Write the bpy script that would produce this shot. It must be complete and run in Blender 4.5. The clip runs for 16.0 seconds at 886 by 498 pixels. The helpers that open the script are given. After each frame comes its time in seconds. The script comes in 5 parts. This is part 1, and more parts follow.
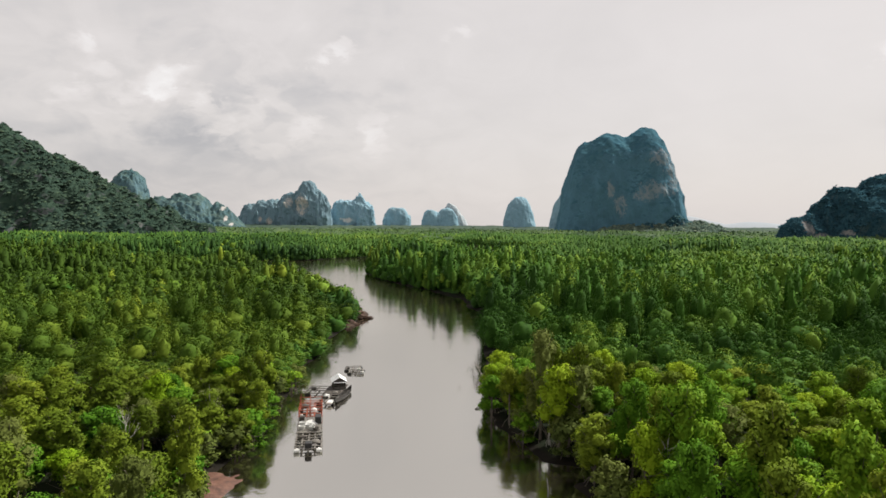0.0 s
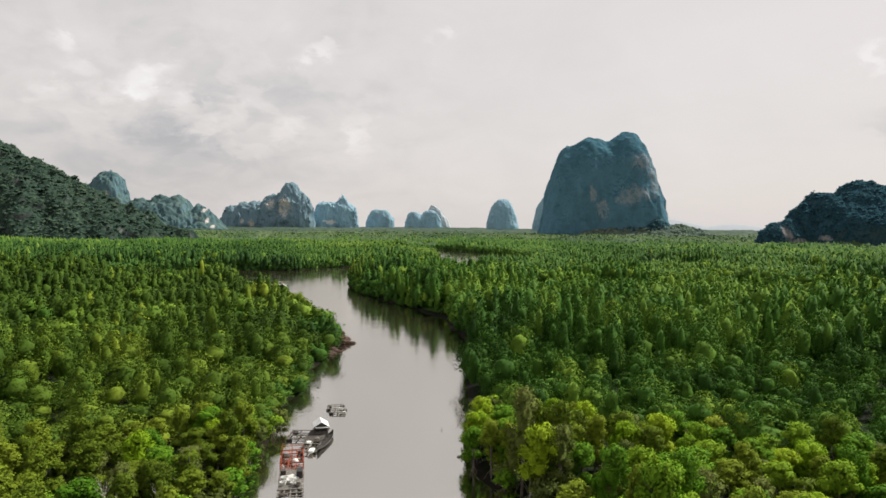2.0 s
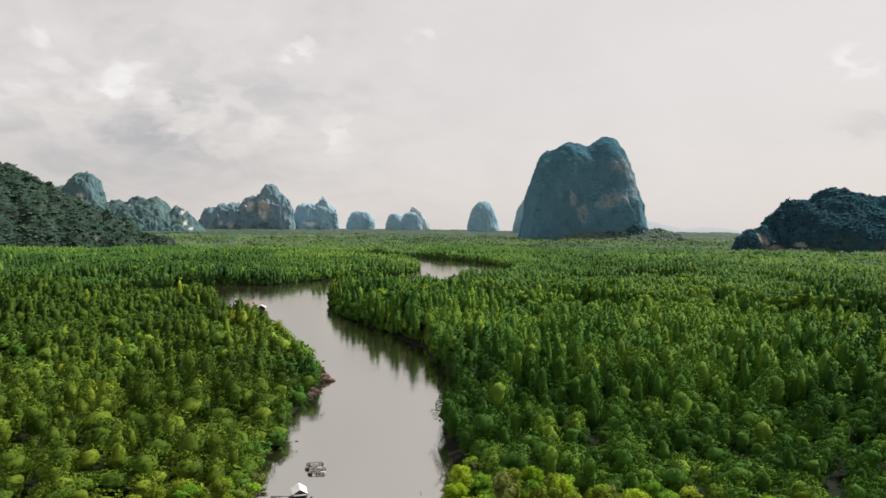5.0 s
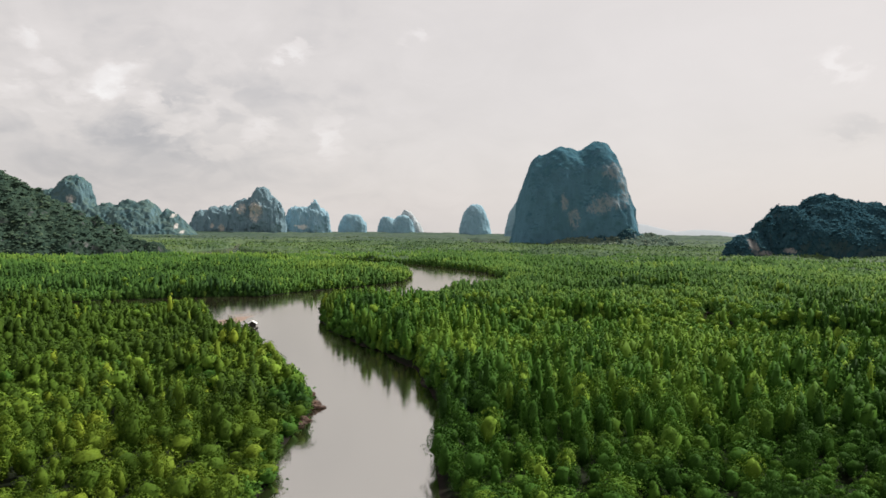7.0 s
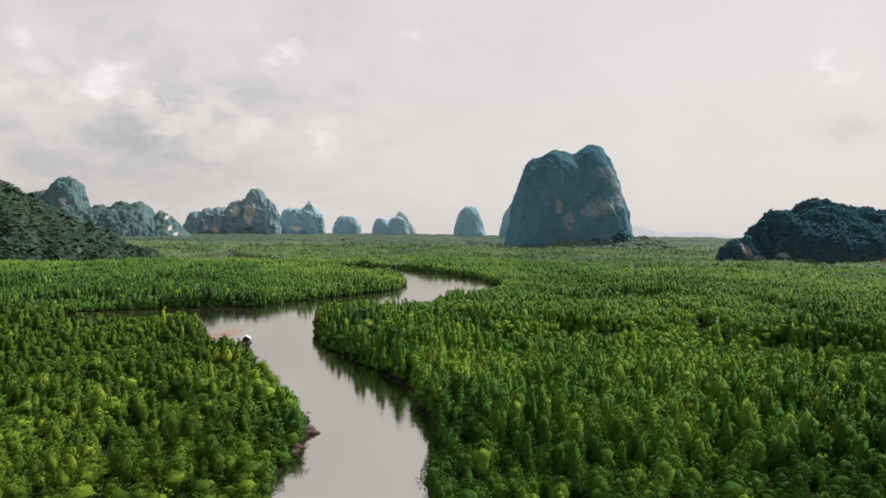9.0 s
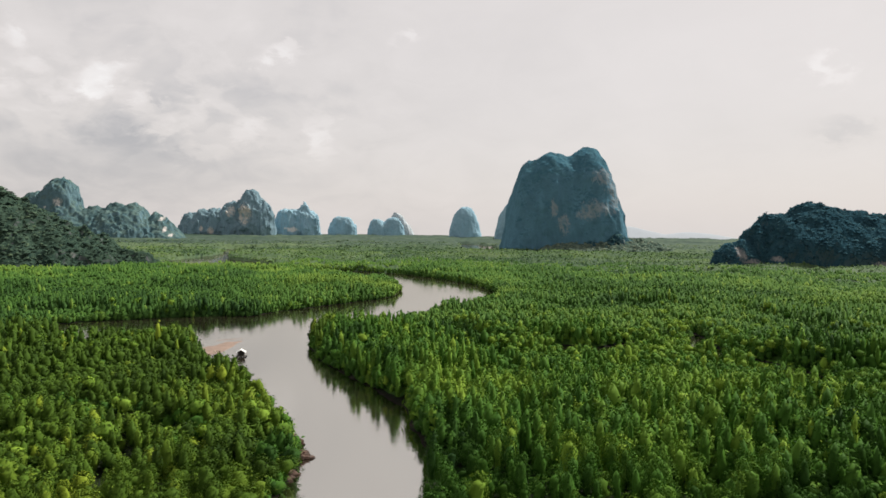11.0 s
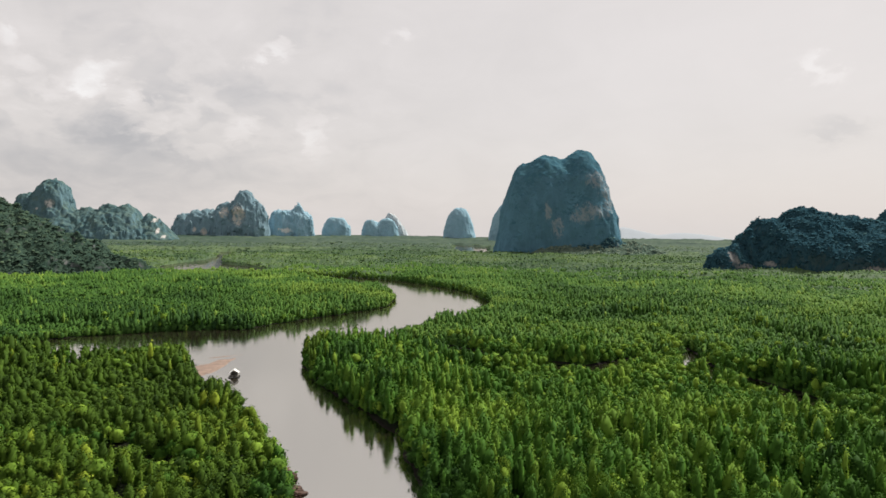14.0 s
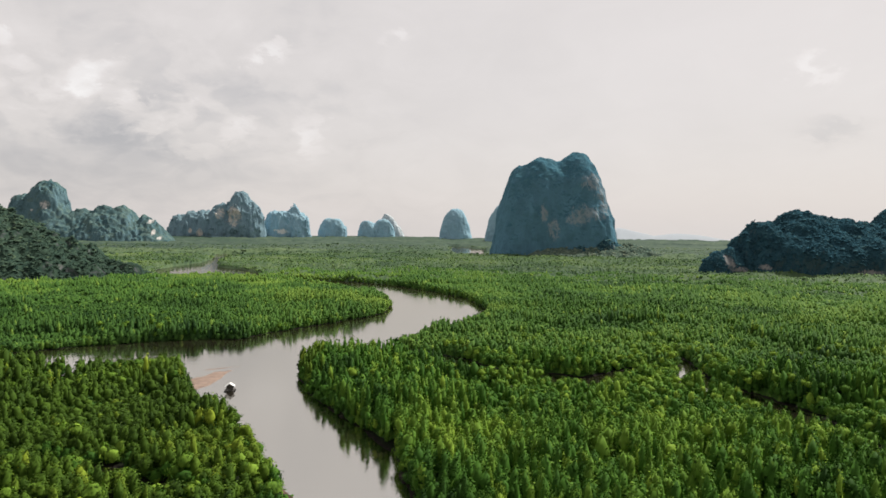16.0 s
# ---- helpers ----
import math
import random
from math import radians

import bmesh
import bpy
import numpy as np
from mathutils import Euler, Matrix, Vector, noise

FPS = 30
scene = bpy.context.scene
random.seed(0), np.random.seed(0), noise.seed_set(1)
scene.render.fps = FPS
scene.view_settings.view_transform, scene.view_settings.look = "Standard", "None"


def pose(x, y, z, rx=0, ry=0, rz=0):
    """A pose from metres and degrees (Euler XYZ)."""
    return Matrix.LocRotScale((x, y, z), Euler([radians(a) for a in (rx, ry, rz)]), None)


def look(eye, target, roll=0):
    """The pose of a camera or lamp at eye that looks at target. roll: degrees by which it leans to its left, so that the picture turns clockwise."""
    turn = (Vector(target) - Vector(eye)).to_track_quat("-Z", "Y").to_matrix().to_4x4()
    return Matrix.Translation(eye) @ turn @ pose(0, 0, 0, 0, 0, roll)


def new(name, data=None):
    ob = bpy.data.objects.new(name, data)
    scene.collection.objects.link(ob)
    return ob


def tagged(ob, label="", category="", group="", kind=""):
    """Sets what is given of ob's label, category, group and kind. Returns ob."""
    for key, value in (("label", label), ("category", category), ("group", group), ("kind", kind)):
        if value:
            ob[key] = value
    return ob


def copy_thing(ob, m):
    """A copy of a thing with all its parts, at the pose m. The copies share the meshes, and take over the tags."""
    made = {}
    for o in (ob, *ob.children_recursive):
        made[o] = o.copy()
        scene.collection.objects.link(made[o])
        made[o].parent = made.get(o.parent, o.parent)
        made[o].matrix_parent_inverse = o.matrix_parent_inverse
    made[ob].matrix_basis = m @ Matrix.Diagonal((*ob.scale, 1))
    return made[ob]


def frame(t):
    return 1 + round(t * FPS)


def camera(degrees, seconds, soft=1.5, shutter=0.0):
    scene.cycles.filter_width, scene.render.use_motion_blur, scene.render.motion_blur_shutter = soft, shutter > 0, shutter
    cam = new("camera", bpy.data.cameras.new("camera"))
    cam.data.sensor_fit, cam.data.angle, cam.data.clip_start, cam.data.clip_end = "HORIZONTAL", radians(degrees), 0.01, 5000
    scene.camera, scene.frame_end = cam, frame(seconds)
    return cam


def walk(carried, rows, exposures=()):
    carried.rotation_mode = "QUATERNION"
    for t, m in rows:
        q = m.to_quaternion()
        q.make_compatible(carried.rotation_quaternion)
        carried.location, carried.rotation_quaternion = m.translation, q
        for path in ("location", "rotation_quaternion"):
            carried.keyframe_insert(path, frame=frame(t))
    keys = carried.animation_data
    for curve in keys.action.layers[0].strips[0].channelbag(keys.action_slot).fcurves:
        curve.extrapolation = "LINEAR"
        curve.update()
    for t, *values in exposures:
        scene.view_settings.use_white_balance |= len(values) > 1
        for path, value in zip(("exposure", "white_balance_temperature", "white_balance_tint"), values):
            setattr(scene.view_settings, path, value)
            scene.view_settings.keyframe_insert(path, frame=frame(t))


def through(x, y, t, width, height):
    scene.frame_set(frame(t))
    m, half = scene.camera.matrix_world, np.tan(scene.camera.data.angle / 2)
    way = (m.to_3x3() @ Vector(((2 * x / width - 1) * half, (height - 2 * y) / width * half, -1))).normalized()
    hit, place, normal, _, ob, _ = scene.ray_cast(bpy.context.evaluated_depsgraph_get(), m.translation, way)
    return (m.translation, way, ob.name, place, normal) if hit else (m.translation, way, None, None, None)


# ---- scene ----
cam = camera(66.86, 16.0, soft=1.6)


def aim(x, y, z, tilt, turn, lean):
    """A pose of the drone's camera from its place, tilt, heading and lean."""
    return pose(x, y, z, tilt, 0, turn) @ pose(0, 0, 0, 0, 0, lean)


FLIGHT = (
    (0, 0.08, -2.04, 27.16, 88.0, 0.503, 0.445),
    (0.5, 0.11, -2.02, 28.91, 88.049, 0.139, 0.462),
    (1, 0.14, -1.99, 30.67, 88.069, -0.237, 0.478),
    (1.5, 0.17, -1.97, 32.43, 88.072, -0.58, 0.493),
    (2, 0.21, -1.94, 34.19, 88.097, -0.917, 0.507),
    (2.5, 0.24, -1.92, 35.96, 88.073, -1.232, 0.521),
    (3, 0.27, -1.89, 37.74, 88.06, -1.527, 0.534),
    (3.5, 0.3, -1.87, 39.51, 88.072, -1.837, 0.546),
    (4, 0.33, -1.85, 41.3, 88.096, -2.109, 0.558),
    (6.5, 0.49, -1.72, 50.24, 88.265, -3.081, 0.604),
    (7, 0.52, -1.7, 52.03, 88.318, -3.234, 0.611),
    (7.5, 0.55, -1.68, 53.82, 88.343, -3.363, 0.617),
    (8, 0.58, -1.65, 55.61, 88.35, -3.451, 0.623),
    (8.5, 0.61, -1.63, 57.4, 88.363, -3.578, 0.628),
    (9, 0.64, -1.6, 59.19, 88.371, -3.695, 0.632),
    (11.5, 0.8, -1.48, 68.08, 88.362, -4.165, 0.642),
    (12, 0.83, -1.46, 69.84, 88.303, -4.269, 0.641),
    (12.5, 0.86, -1.43, 71.6, 88.258, -4.381, 0.64),
    (13, 0.89, -1.41, 73.35, 88.221, -4.455, 0.639),
    (13.5, 0.92, -1.38, 75.1, 88.258, -4.513, 0.636),
    (14, 0.96, -1.36, 76.84, 88.31, -4.574, 0.633),
    (14.5, 0.99, -1.33, 78.58, 88.314, -4.645, 0.629),
    (15, 1.02, -1.31, 80.3, 88.314, -4.748, 0.624),
    (15.5, 1.05, -1.28, 82.02, 88.302, -4.834, 0.619),
    (16, 1.08, -1.26, 83.73, 88.304, -4.887, 0.612),
)
walk(cam, [(row[0], aim(*row[1:])) for row in FLIGHT])

# ---- world and light ----
SUN_HEIGHT, SUN_BEARING = radians(50), radians(56)   # bearing from +y, clockwise

world = bpy.data.worlds.new("overcast_sky")
scene.world = world
world.use_nodes = True
wn, wl = world.node_tree.nodes, world.node_tree.links
wn.clear()


def wnode(kind, **inputs):
    n = wn.new(kind)
    for key, value in inputs.items():
        n.inputs[key.replace("_", " ")].default_value = value
    return n


def wmath(op, a, b=None, clamp=False):
    n = wn.new("ShaderNodeMath")
    n.operation, n.use_clamp = op, clamp
    for k, v in enumerate((a, b)):
        if v is None:
            continue
        if isinstance(v, (int, float)):
            n.inputs[k].default_value = v
        else:
            wl.new(v, n.inputs[k])
    return n.outputs[0]


sky = wn.new("ShaderNodeTexSky")
sky.sky_type, sky.sun_disc = "NISHITA", False
sky.sun_elevation, sky.sun_rotation = SUN_HEIGHT, SUN_BEARING
sky.air_density, sky.dust_density = 1.0, 3.0
coord = wn.new("ShaderNodeTexCoord")
split = wn.new("ShaderNodeSeparateXYZ")
wl.new(coord.outputs["Generated"], split.inputs[0])
dx, dy, dz = split.outputs
# the cloud deck seen in perspective: the direction laid onto a level sheet
low = wmath("ADD", wmath("MAXIMUM", dz, 0.0), 0.42)
sheet = wn.new("ShaderNodeCombineXYZ")
wl.new(wmath("DIVIDE", dx, low), sheet.inputs[0])
wl.new(wmath("DIVIDE", dy, low), sheet.inputs[1])
big = wnode("ShaderNodeTexNoise", Scale=2.3, Detail=5.0, Roughness=0.5, Distortion=0.9)
fine = wnode("ShaderNodeTexNoise", Scale=5.5, Detail=6.0, Roughness=0.55, Distortion=1.4)
wl.new(sheet.outputs[0], big.inputs["Vector"])
wl.new(sheet.outputs[0], fine.inputs["Vector"])
# clouds have more shape towards the west (left of the river) than to the east
west = wn.new("ShaderNodeMapRange")
west.inputs["From Min"].default_value, west.inputs["From Max"].default_value = 0.35, -0.45
west.inputs["To Min"].default_value, west.inputs["To Max"].default_value = 0.25, 1.0
wl.new(dx, west.inputs["Value"])
shape = wmath("ADD", wmath("MULTIPLY", wmath("SUBTRACT", big.outputs[0], 0.5), 0.55), wmath("MULTIPLY", wmath("SUBTRACT", fine.outputs[0], 0.5), 0.4))
shape = wmath("ADD", wmath("MULTIPLY", shape, west.outputs[0]), wmath("SUBTRACT", 0.56, wmath("MULTIPLY", west.outputs[0], 0.14)), clamp=True)
# single clouds of the deck: bearing and height as slopes, their half sizes, and how much lighter or greyer they are
CLOUDS = (
    (-0.424, 0.214, 0.03, 0.026, 0.36),
    (-0.47, 0.20, 0.05, 0.016, 0.195),
    (-0.52, 0.235, 0.03, 0.02, 0.225),
    (-0.57, 0.20, 0.03, 0.016, 0.18),
    (-0.36, 0.175, 0.034, 0.016, 0.225),
    (-0.30, 0.165, 0.03, 0.02, 0.195),
    (-0.22, 0.15, 0.022, 0.022, 0.18),
    (-0.395, 0.237, 0.017, 0.013, 0.18),
    (-0.171, 0.254, 0.034, 0.010, 0.24),
    (-0.109, 0.136, 0.018, 0.034, 0.17),
    (-0.544, 0.276, 0.024, 0.018, 0.24),
    (0.021, 0.287, 0.018, 0.010, 0.18),
    (0.650, 0.273, 0.030, 0.016, 0.19),
    (0.676, 0.247, 0.028, 0.016, 0.14),
    (-0.329, 0.142, 0.050, 0.018, 0.18),
    (-0.285, 0.110, 0.050, 0.015, 0.135),
    (-0.233, 0.193, 0.075, 0.038, -0.08),
    (-0.42, 0.095, 0.23, 0.075, -0.23),
    (0.698, 0.152, 0.059, 0.018, -0.16),
    (-0.41, 0.165, 0.07, 0.03, 0.09),
    (-0.329, 0.178, 0.021, 0.021, -0.11),
)
puff = wnode("ShaderNodeTexNoise", Scale=15.0, Detail=6.0, Roughness=0.6, Distortion=0.3)
wl.new(sheet.outputs[0], puff.inputs["Vector"])
billow = wmath("SUBTRACT", puff.outputs[0], 0.5)
ahead = wmath("MAXIMUM", dy, 0.05)
torn = wmath("SUBTRACT", fine.outputs[0], 0.5)
slope_x = wmath("ADD", wmath("DIVIDE", dx, ahead), wmath("ADD", wmath("MULTIPLY", torn, 0.05), wmath("MULTIPLY", billow, 0.1)))
slope_z = wmath("ADD", wmath("DIVIDE", dz, ahead), wmath("MULTIPLY", wmath("ADD", wmath("SUBTRACT", big.outputs[0], 0.5), wmath("MULTIPLY", billow, 1.3)), 0.07))
for at_x, at_z, wide, high, gain in CLOUDS:
    far_x = wmath("DIVIDE", wmath("SUBTRACT", slope_x, at_x), wide)
    far_z = wmath("DIVIDE", wmath("SUBTRACT", slope_z, at_z), high)
    off = wmath("ADD", wmath("MULTIPLY", far_x, far_x), wmath("MULTIPLY", far_z, far_z))
    body = wmath("EXPONENT", wmath("MULTIPLY", wmath("POWER", off, 1.7 if gain > 0 else 1.0), -1.0))
    shape = wmath("ADD", shape, wmath("MULTIPLY", body, gain))
# heaped cumulus low in the west: crisp upper edges, greyer hollows
heap_noise = wnode("ShaderNodeTexNoise", Scale=6.5, Detail=8.0, Roughness=0.52, Distortion=0.25)
wl.new(sheet.outputs[0], heap_noise.inputs["Vector"])
crisp = wn.new("ShaderNodeMapRange")
crisp.interpolation_type = "SMOOTHSTEP"
crisp.inputs["From Min"].default_value, crisp.inputs["From Max"].default_value = 0.47, 0.57
crisp.inputs["To Min"].default_value, crisp.inputs["To Max"].default_value = -0.06, 0.09
wl.new(heap_noise.outputs[0], crisp.inputs["Value"])
gone_x = wmath("DIVIDE", wmath("SUBTRACT", wmath("DIVIDE", dx, ahead), -0.36), 0.30)
gone_z = wmath("DIVIDE", wmath("SUBTRACT", wmath("DIVIDE", dz, ahead), 0.19), 0.10)
spread = wmath("EXPONENT", wmath("MULTIPLY", wmath("ADD", wmath("MULTIPLY", gone_x, gone_x), wmath("MULTIPLY", gone_z, gone_z)), -1.0))
shape = wmath("ADD", shape, wmath("MULTIPLY", crisp.outputs[0], spread))
ramp = wn.new("ShaderNodeValToRGB")
stops = ((0.10, (0.45, 0.44, 0.45)), (0.44, (0.675, 0.635, 0.615)), (0.62, (0.745, 0.70, 0.68)), (0.86, (0.88, 0.85, 0.835)))
ramp.color_ramp.elements[0].position, ramp.color_ramp.elements[0].color = stops[0][0], (*stops[0][1], 1)
ramp.color_ramp.elements[1].position, ramp.color_ramp.elements[1].color = stops[3][0], (*stops[3][1], 1)
for at, colour in stops[1:3]:
    e = ramp.color_ramp.elements.new(at)
    e.color = (*colour, 1)
wl.new(shape, ramp.inputs[0])
mist = wn.new("ShaderNodeMix")
mist.data_type = "RGBA"
near_rim = wn.new("ShaderNodeMapRange")
near_rim.inputs["From Min"].default_value, near_rim.inputs["From Max"].default_value = 0.0, 0.12
near_rim.inputs["To Min"].default_value, near_rim.inputs["To Max"].default_value = 0.38, 0.0
wl.new(dz, near_rim.inputs["Value"])
wl.new(near_rim.outputs[0], mist.inputs["Factor"])
wl.new(ramp.outputs[0], mist.inputs["A"])
mist.inputs["B"].default_value = (0.675, 0.63, 0.615, 1)
# the deck is lit from ahead: it greys away from the sun
away = wn.new("ShaderNodeMapRange")
away.interpolation_type = "SMOOTHSTEP"
away.inputs["From Min"].default_value, away.inputs["From Max"].default_value = -0.75, 0.55
away.inputs["To Min"].default_value, away.inputs["To Max"].default_value = 0.6, 1.0
wl.new(dy, away.inputs["Value"])
deck_light = wn.new("ShaderNodeVectorMath")
deck_light.operation = "SCALE"
wl.new(mist.outputs["Result"], deck_light.inputs[0])
wl.new(away.outputs[0], deck_light.inputs["Scale"])
clear = wn.new("ShaderNodeMix")
clear.data_type = "RGBA"
clear.blend_type = "ADD"
clear.inputs["Factor"].default_value = 0.012
wl.new(deck_light.outputs[0], clear.inputs["A"])
wl.new(sky.outputs[0], clear.inputs["B"])
back = wn.new("ShaderNodeBackground")
back.inputs["Strength"].default_value = 1.0
wl.new(clear.outputs["Result"], back.inputs["Color"])
wout = wn.new("ShaderNodeOutputWorld")
wl.new(back.outputs[0], wout.inputs["Surface"])

sun = new("sun", bpy.data.lights.new("sun", "SUN"))
sun.data.energy, sun.data.angle, sun.data.color = 5.0, radians(3), (1.0, 0.95, 0.86)
sun_way = Vector((math.sin(SUN_BEARING) * math.cos(SUN_HEIGHT), math.cos(SUN_BEARING) * math.cos(SUN_HEIGHT), math.sin(SUN_HEIGHT)))
sun.matrix_world = look(sun_way * 300, (0, 0, 0))


# ---- materials ----
class Mat:
    """A node material under construction."""

    def __init__(self, name):
        self.m = bpy.data.materials.new(name)
        self.m.use_nodes = True
        self.n, self.l = self.m.node_tree.nodes, self.m.node_tree.links
        self.bsdf = self.n["Principled BSDF"]
        self.place = self.n.new("ShaderNodeNewGeometry").outputs["Position"]

    def set(self, **kw):
        for key, value in kw.items():
            self.bsdf.inputs[key.replace("_", " ")].default_value = value
        return self

    def put(self, socket, out):
        self.l.new(out, self.bsdf.inputs[socket])
        return self

    def noise(self, scale, detail=4.0, rough=0.55, stretch=None, local=False, distort=0.0):
        n = self.n.new("ShaderNodeTexNoise")
        n.inputs["Scale"].default_value, n.inputs["Detail"].default_value, n.inputs["Roughness"].default_value = scale, detail, rough
        n.inputs["Distortion"].default_value = distort
        v = self.n.new("ShaderNodeTexCoord").outputs["Object"] if local else self.place
        if stretch:
            m = self.n.new("ShaderNodeVectorMath")
            m.operation = "MULTIPLY"
            m.inputs[1].default_value = stretch
            self.l.new(v, m.inputs[0])
            v = m.outputs[0]
        self.l.new(v, n.inputs["Vector"])
        return n.outputs[0]

    def cells(self, scale, what="Color"):
        n = self.n.new("ShaderNodeTexVoronoi")
        n.inputs["Scale"].default_value = scale
        self.l.new(self.place, n.inputs["Vector"])
        out = n.outputs[what]
        if what == "Color":
            s = self.n.new("ShaderNodeSeparateColor")
            self.l.new(out, s.inputs[0])
            return s.outputs[0]
        return out

    def ramp(self, fac, *stops):
        r = self.n.new("ShaderNodeValToRGB")
        el = r.color_ramp.elements
        while len(el) < len(stops):
            el.new(0.5)
        for e, (at, c) in zip(el, stops):
            e.position, e.color = at, (*c, 1) if len(c) == 3 else c
        self.l.new(fac, r.inputs[0])
        return r.outputs[0]

    def grey(self, fac, *stops):
        return self.ramp(fac, *[(at, (v, v, v)) for at, v in stops])

    def mix(self, fac, a, b, kind="MIX"):
        n = self.n.new("ShaderNodeMix")
        n.data_type, n.blend_type = "RGBA", kind
        for key, v in (("Factor", fac), ("A", a), ("B", b)):
            if isinstance(v, (int, float)):
                n.inputs[key].default_value = v
            elif isinstance(v, tuple):
                n.inputs[key].default_value = (*v, 1)
            else:
                self.l.new(v, n.inputs[key])
        return n.outputs["Result"]

    def math(self, op, a, b=0.0, clamp=False):
        n = self.n.new("ShaderNodeMath")
        n.operation, n.use_clamp = op, clamp
        for k, v in enumerate((a, b)):
            if isinstance(v, (int, float)):
                n.inputs[k].default_value = v
            else:
                self.l.new(v, n.inputs[k])
        return n.outputs[0]

    def steep(self):
        """How upright the surface stands: 0 level, 1 a wall."""
        g = self.n.new("ShaderNodeNewGeometry")
        s = self.n.new("ShaderNodeSeparateXYZ")
        self.l.new(g.outputs["True Normal"], s.inputs[0])
        return self.math("SUBTRACT", 1.0, self.math("ABSOLUTE", s.outputs[2]))

    def bump(self, height, strength=0.4, distance=0.05):
        b = self.n.new("ShaderNodeBump")
        b.inputs["Strength"].default_value, b.inputs["Distance"].default_value = strength, distance
        self.l.new(height, b.inputs["Height"])
        self.l.new(b.outputs[0], self.bsdf.inputs["Normal"])
        return self

    def leafy(self, colour, through=0.3):
        """Diffuse leaf with some light through it."""
        t = self.n.new("ShaderNodeBsdfTranslucent")
        m = self.n.new("ShaderNodeMixShader")
        m.inputs[0].default_value = through
        self.l.new(colour, t.inputs["Color"])
        self.l.new(colour, self.bsdf.inputs["Base Color"])
        self.l.new(self.bsdf.outputs[0], m.inputs[1])
        self.l.new(t.outputs[0], m.inputs[2])
        self.l.new(m.outputs[0], self.n["Material Output"].inputs["Surface"])
        return self


def leaf_material(name, dark, mid, light, single=False, patch=0.012, island=0.35, through=0.07, waxy=0.028):
    """Foliage: each tree has its own shade of green, each stand and each spray varies it."""
    k = Mat(name).set(Roughness=0.6)
    k.bsdf.inputs["Specular IOR Level"].default_value = waxy
    if single:
        tree = k.n.new("ShaderNodeObjectInfo").outputs["Random"]
    else:
        own = k.n.new("ShaderNodeAttribute")
        own.attribute_name = "tint"
        tree = own.outputs["Fac"]
    stand = k.noise(patch, 3.0)
    leaf = k.n.new("ShaderNodeNewGeometry").outputs["Random Per Island"]
    mixv = k.math("ADD", k.math("MULTIPLY", tree, 0.50), k.math("MULTIPLY", k.grey(stand, (0.3, 0.0), (0.7, 1.0)), 0.34))
    mixv = k.math("ADD", mixv, k.math("MULTIPLY", k.math("SUBTRACT", leaf, 0.4), island), clamp=True)
    k.leafy(k.ramp(mixv, (0.0, dark), (0.45, mid), (1.0, light)), through)
    return k.m


MAT_LEAF_NEAR = [
    leaf_material("mangrove_leaf_olive", (0.058, 0.098, 0.010), (0.145, 0.21, 0.019), (0.3, 0.36, 0.034), True, island=0.26),
    leaf_material("mangrove_leaf_green", (0.034, 0.105, 0.009), (0.115, 0.255, 0.018), (0.3, 0.42, 0.028), True, island=0.26),
    leaf_material("mangrove_leaf_bright", (0.10, 0.20, 0.010), (0.21, 0.35, 0.016), (0.38, 0.48, 0.03), True, island=0.26),
    leaf_material("mangrove_leaf_dull", (0.055, 0.078, 0.022), (0.12, 0.155, 0.034), (0.2, 0.23, 0.06), True, island=0.26),
]
MAT_FOREST = leaf_material("mangrove_canopy", (0.011, 0.032, 0.009), (0.056, 0.138, 0.020), (0.195, 0.305, 0.038), island=0.24)
MAT_OLIVE = leaf_material("mangrove_canopy_olive", (0.018, 0.040, 0.009), (0.074, 0.136, 0.017), (0.225, 0.30, 0.032), island=0.24)
# from here on the leaf colours grey and blue with distance: haze put into them
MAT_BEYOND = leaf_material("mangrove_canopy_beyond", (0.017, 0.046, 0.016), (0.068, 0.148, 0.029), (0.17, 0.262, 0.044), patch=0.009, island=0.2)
MAT_CANOPY = leaf_material("mangrove_canopy_hazed", (0.03, 0.064, 0.034), (0.085, 0.146, 0.055), (0.15, 0.222, 0.068), patch=0.005, island=0.0)
MAT_PLAIN = leaf_material("mangrove_canopy_hazier", (0.036, 0.068, 0.042), (0.078, 0.125, 0.064), (0.13, 0.18, 0.085), patch=0.005, island=0.0)
MAT_FAR = leaf_material("mangrove_plain_hazed", (0.034, 0.062, 0.048), (0.062, 0.098, 0.07), (0.095, 0.135, 0.088), patch=0.002, island=0.0)

k = Mat("mangrove_bark").set(Roughness=0.85)
k.put("Base Color", k.ramp(k.noise(9.0), (0.3, (0.07, 0.055, 0.04)), (0.7, (0.22, 0.19, 0.15)))).bump(k.noise(30.0), 0.5, 0.01)
MAT_BARK = k.m

k = Mat("estuary_mud").set(Roughness=0.9)
k.bsdf.inputs["Specular IOR Level"].default_value = 0.12
mud = k.ramp(k.noise(0.35, 6.0), (0.3, (0.009, 0.008, 0.006)), (0.55, (0.016, 0.0135, 0.010)), (0.8, (0.034, 0.026, 0.018)))
level = k.n.new("ShaderNodeSeparateXYZ")
k.l.new(k.place, level.inputs[0])
litter = k.ramp(k.noise(0.8, 5.0), (0.3, (0.007, 0.011, 0.005)), (0.7, (0.016, 0.022, 0.010)))
mud = k.mix(k.grey(level.outputs[2], (0.2, 0.0), (0.42, 1.0)), mud, litter)
k.put("Base Color", mud).bump(k.noise(3.0, 6.0), 0.5, 0.08)
MAT_MUD = k.m

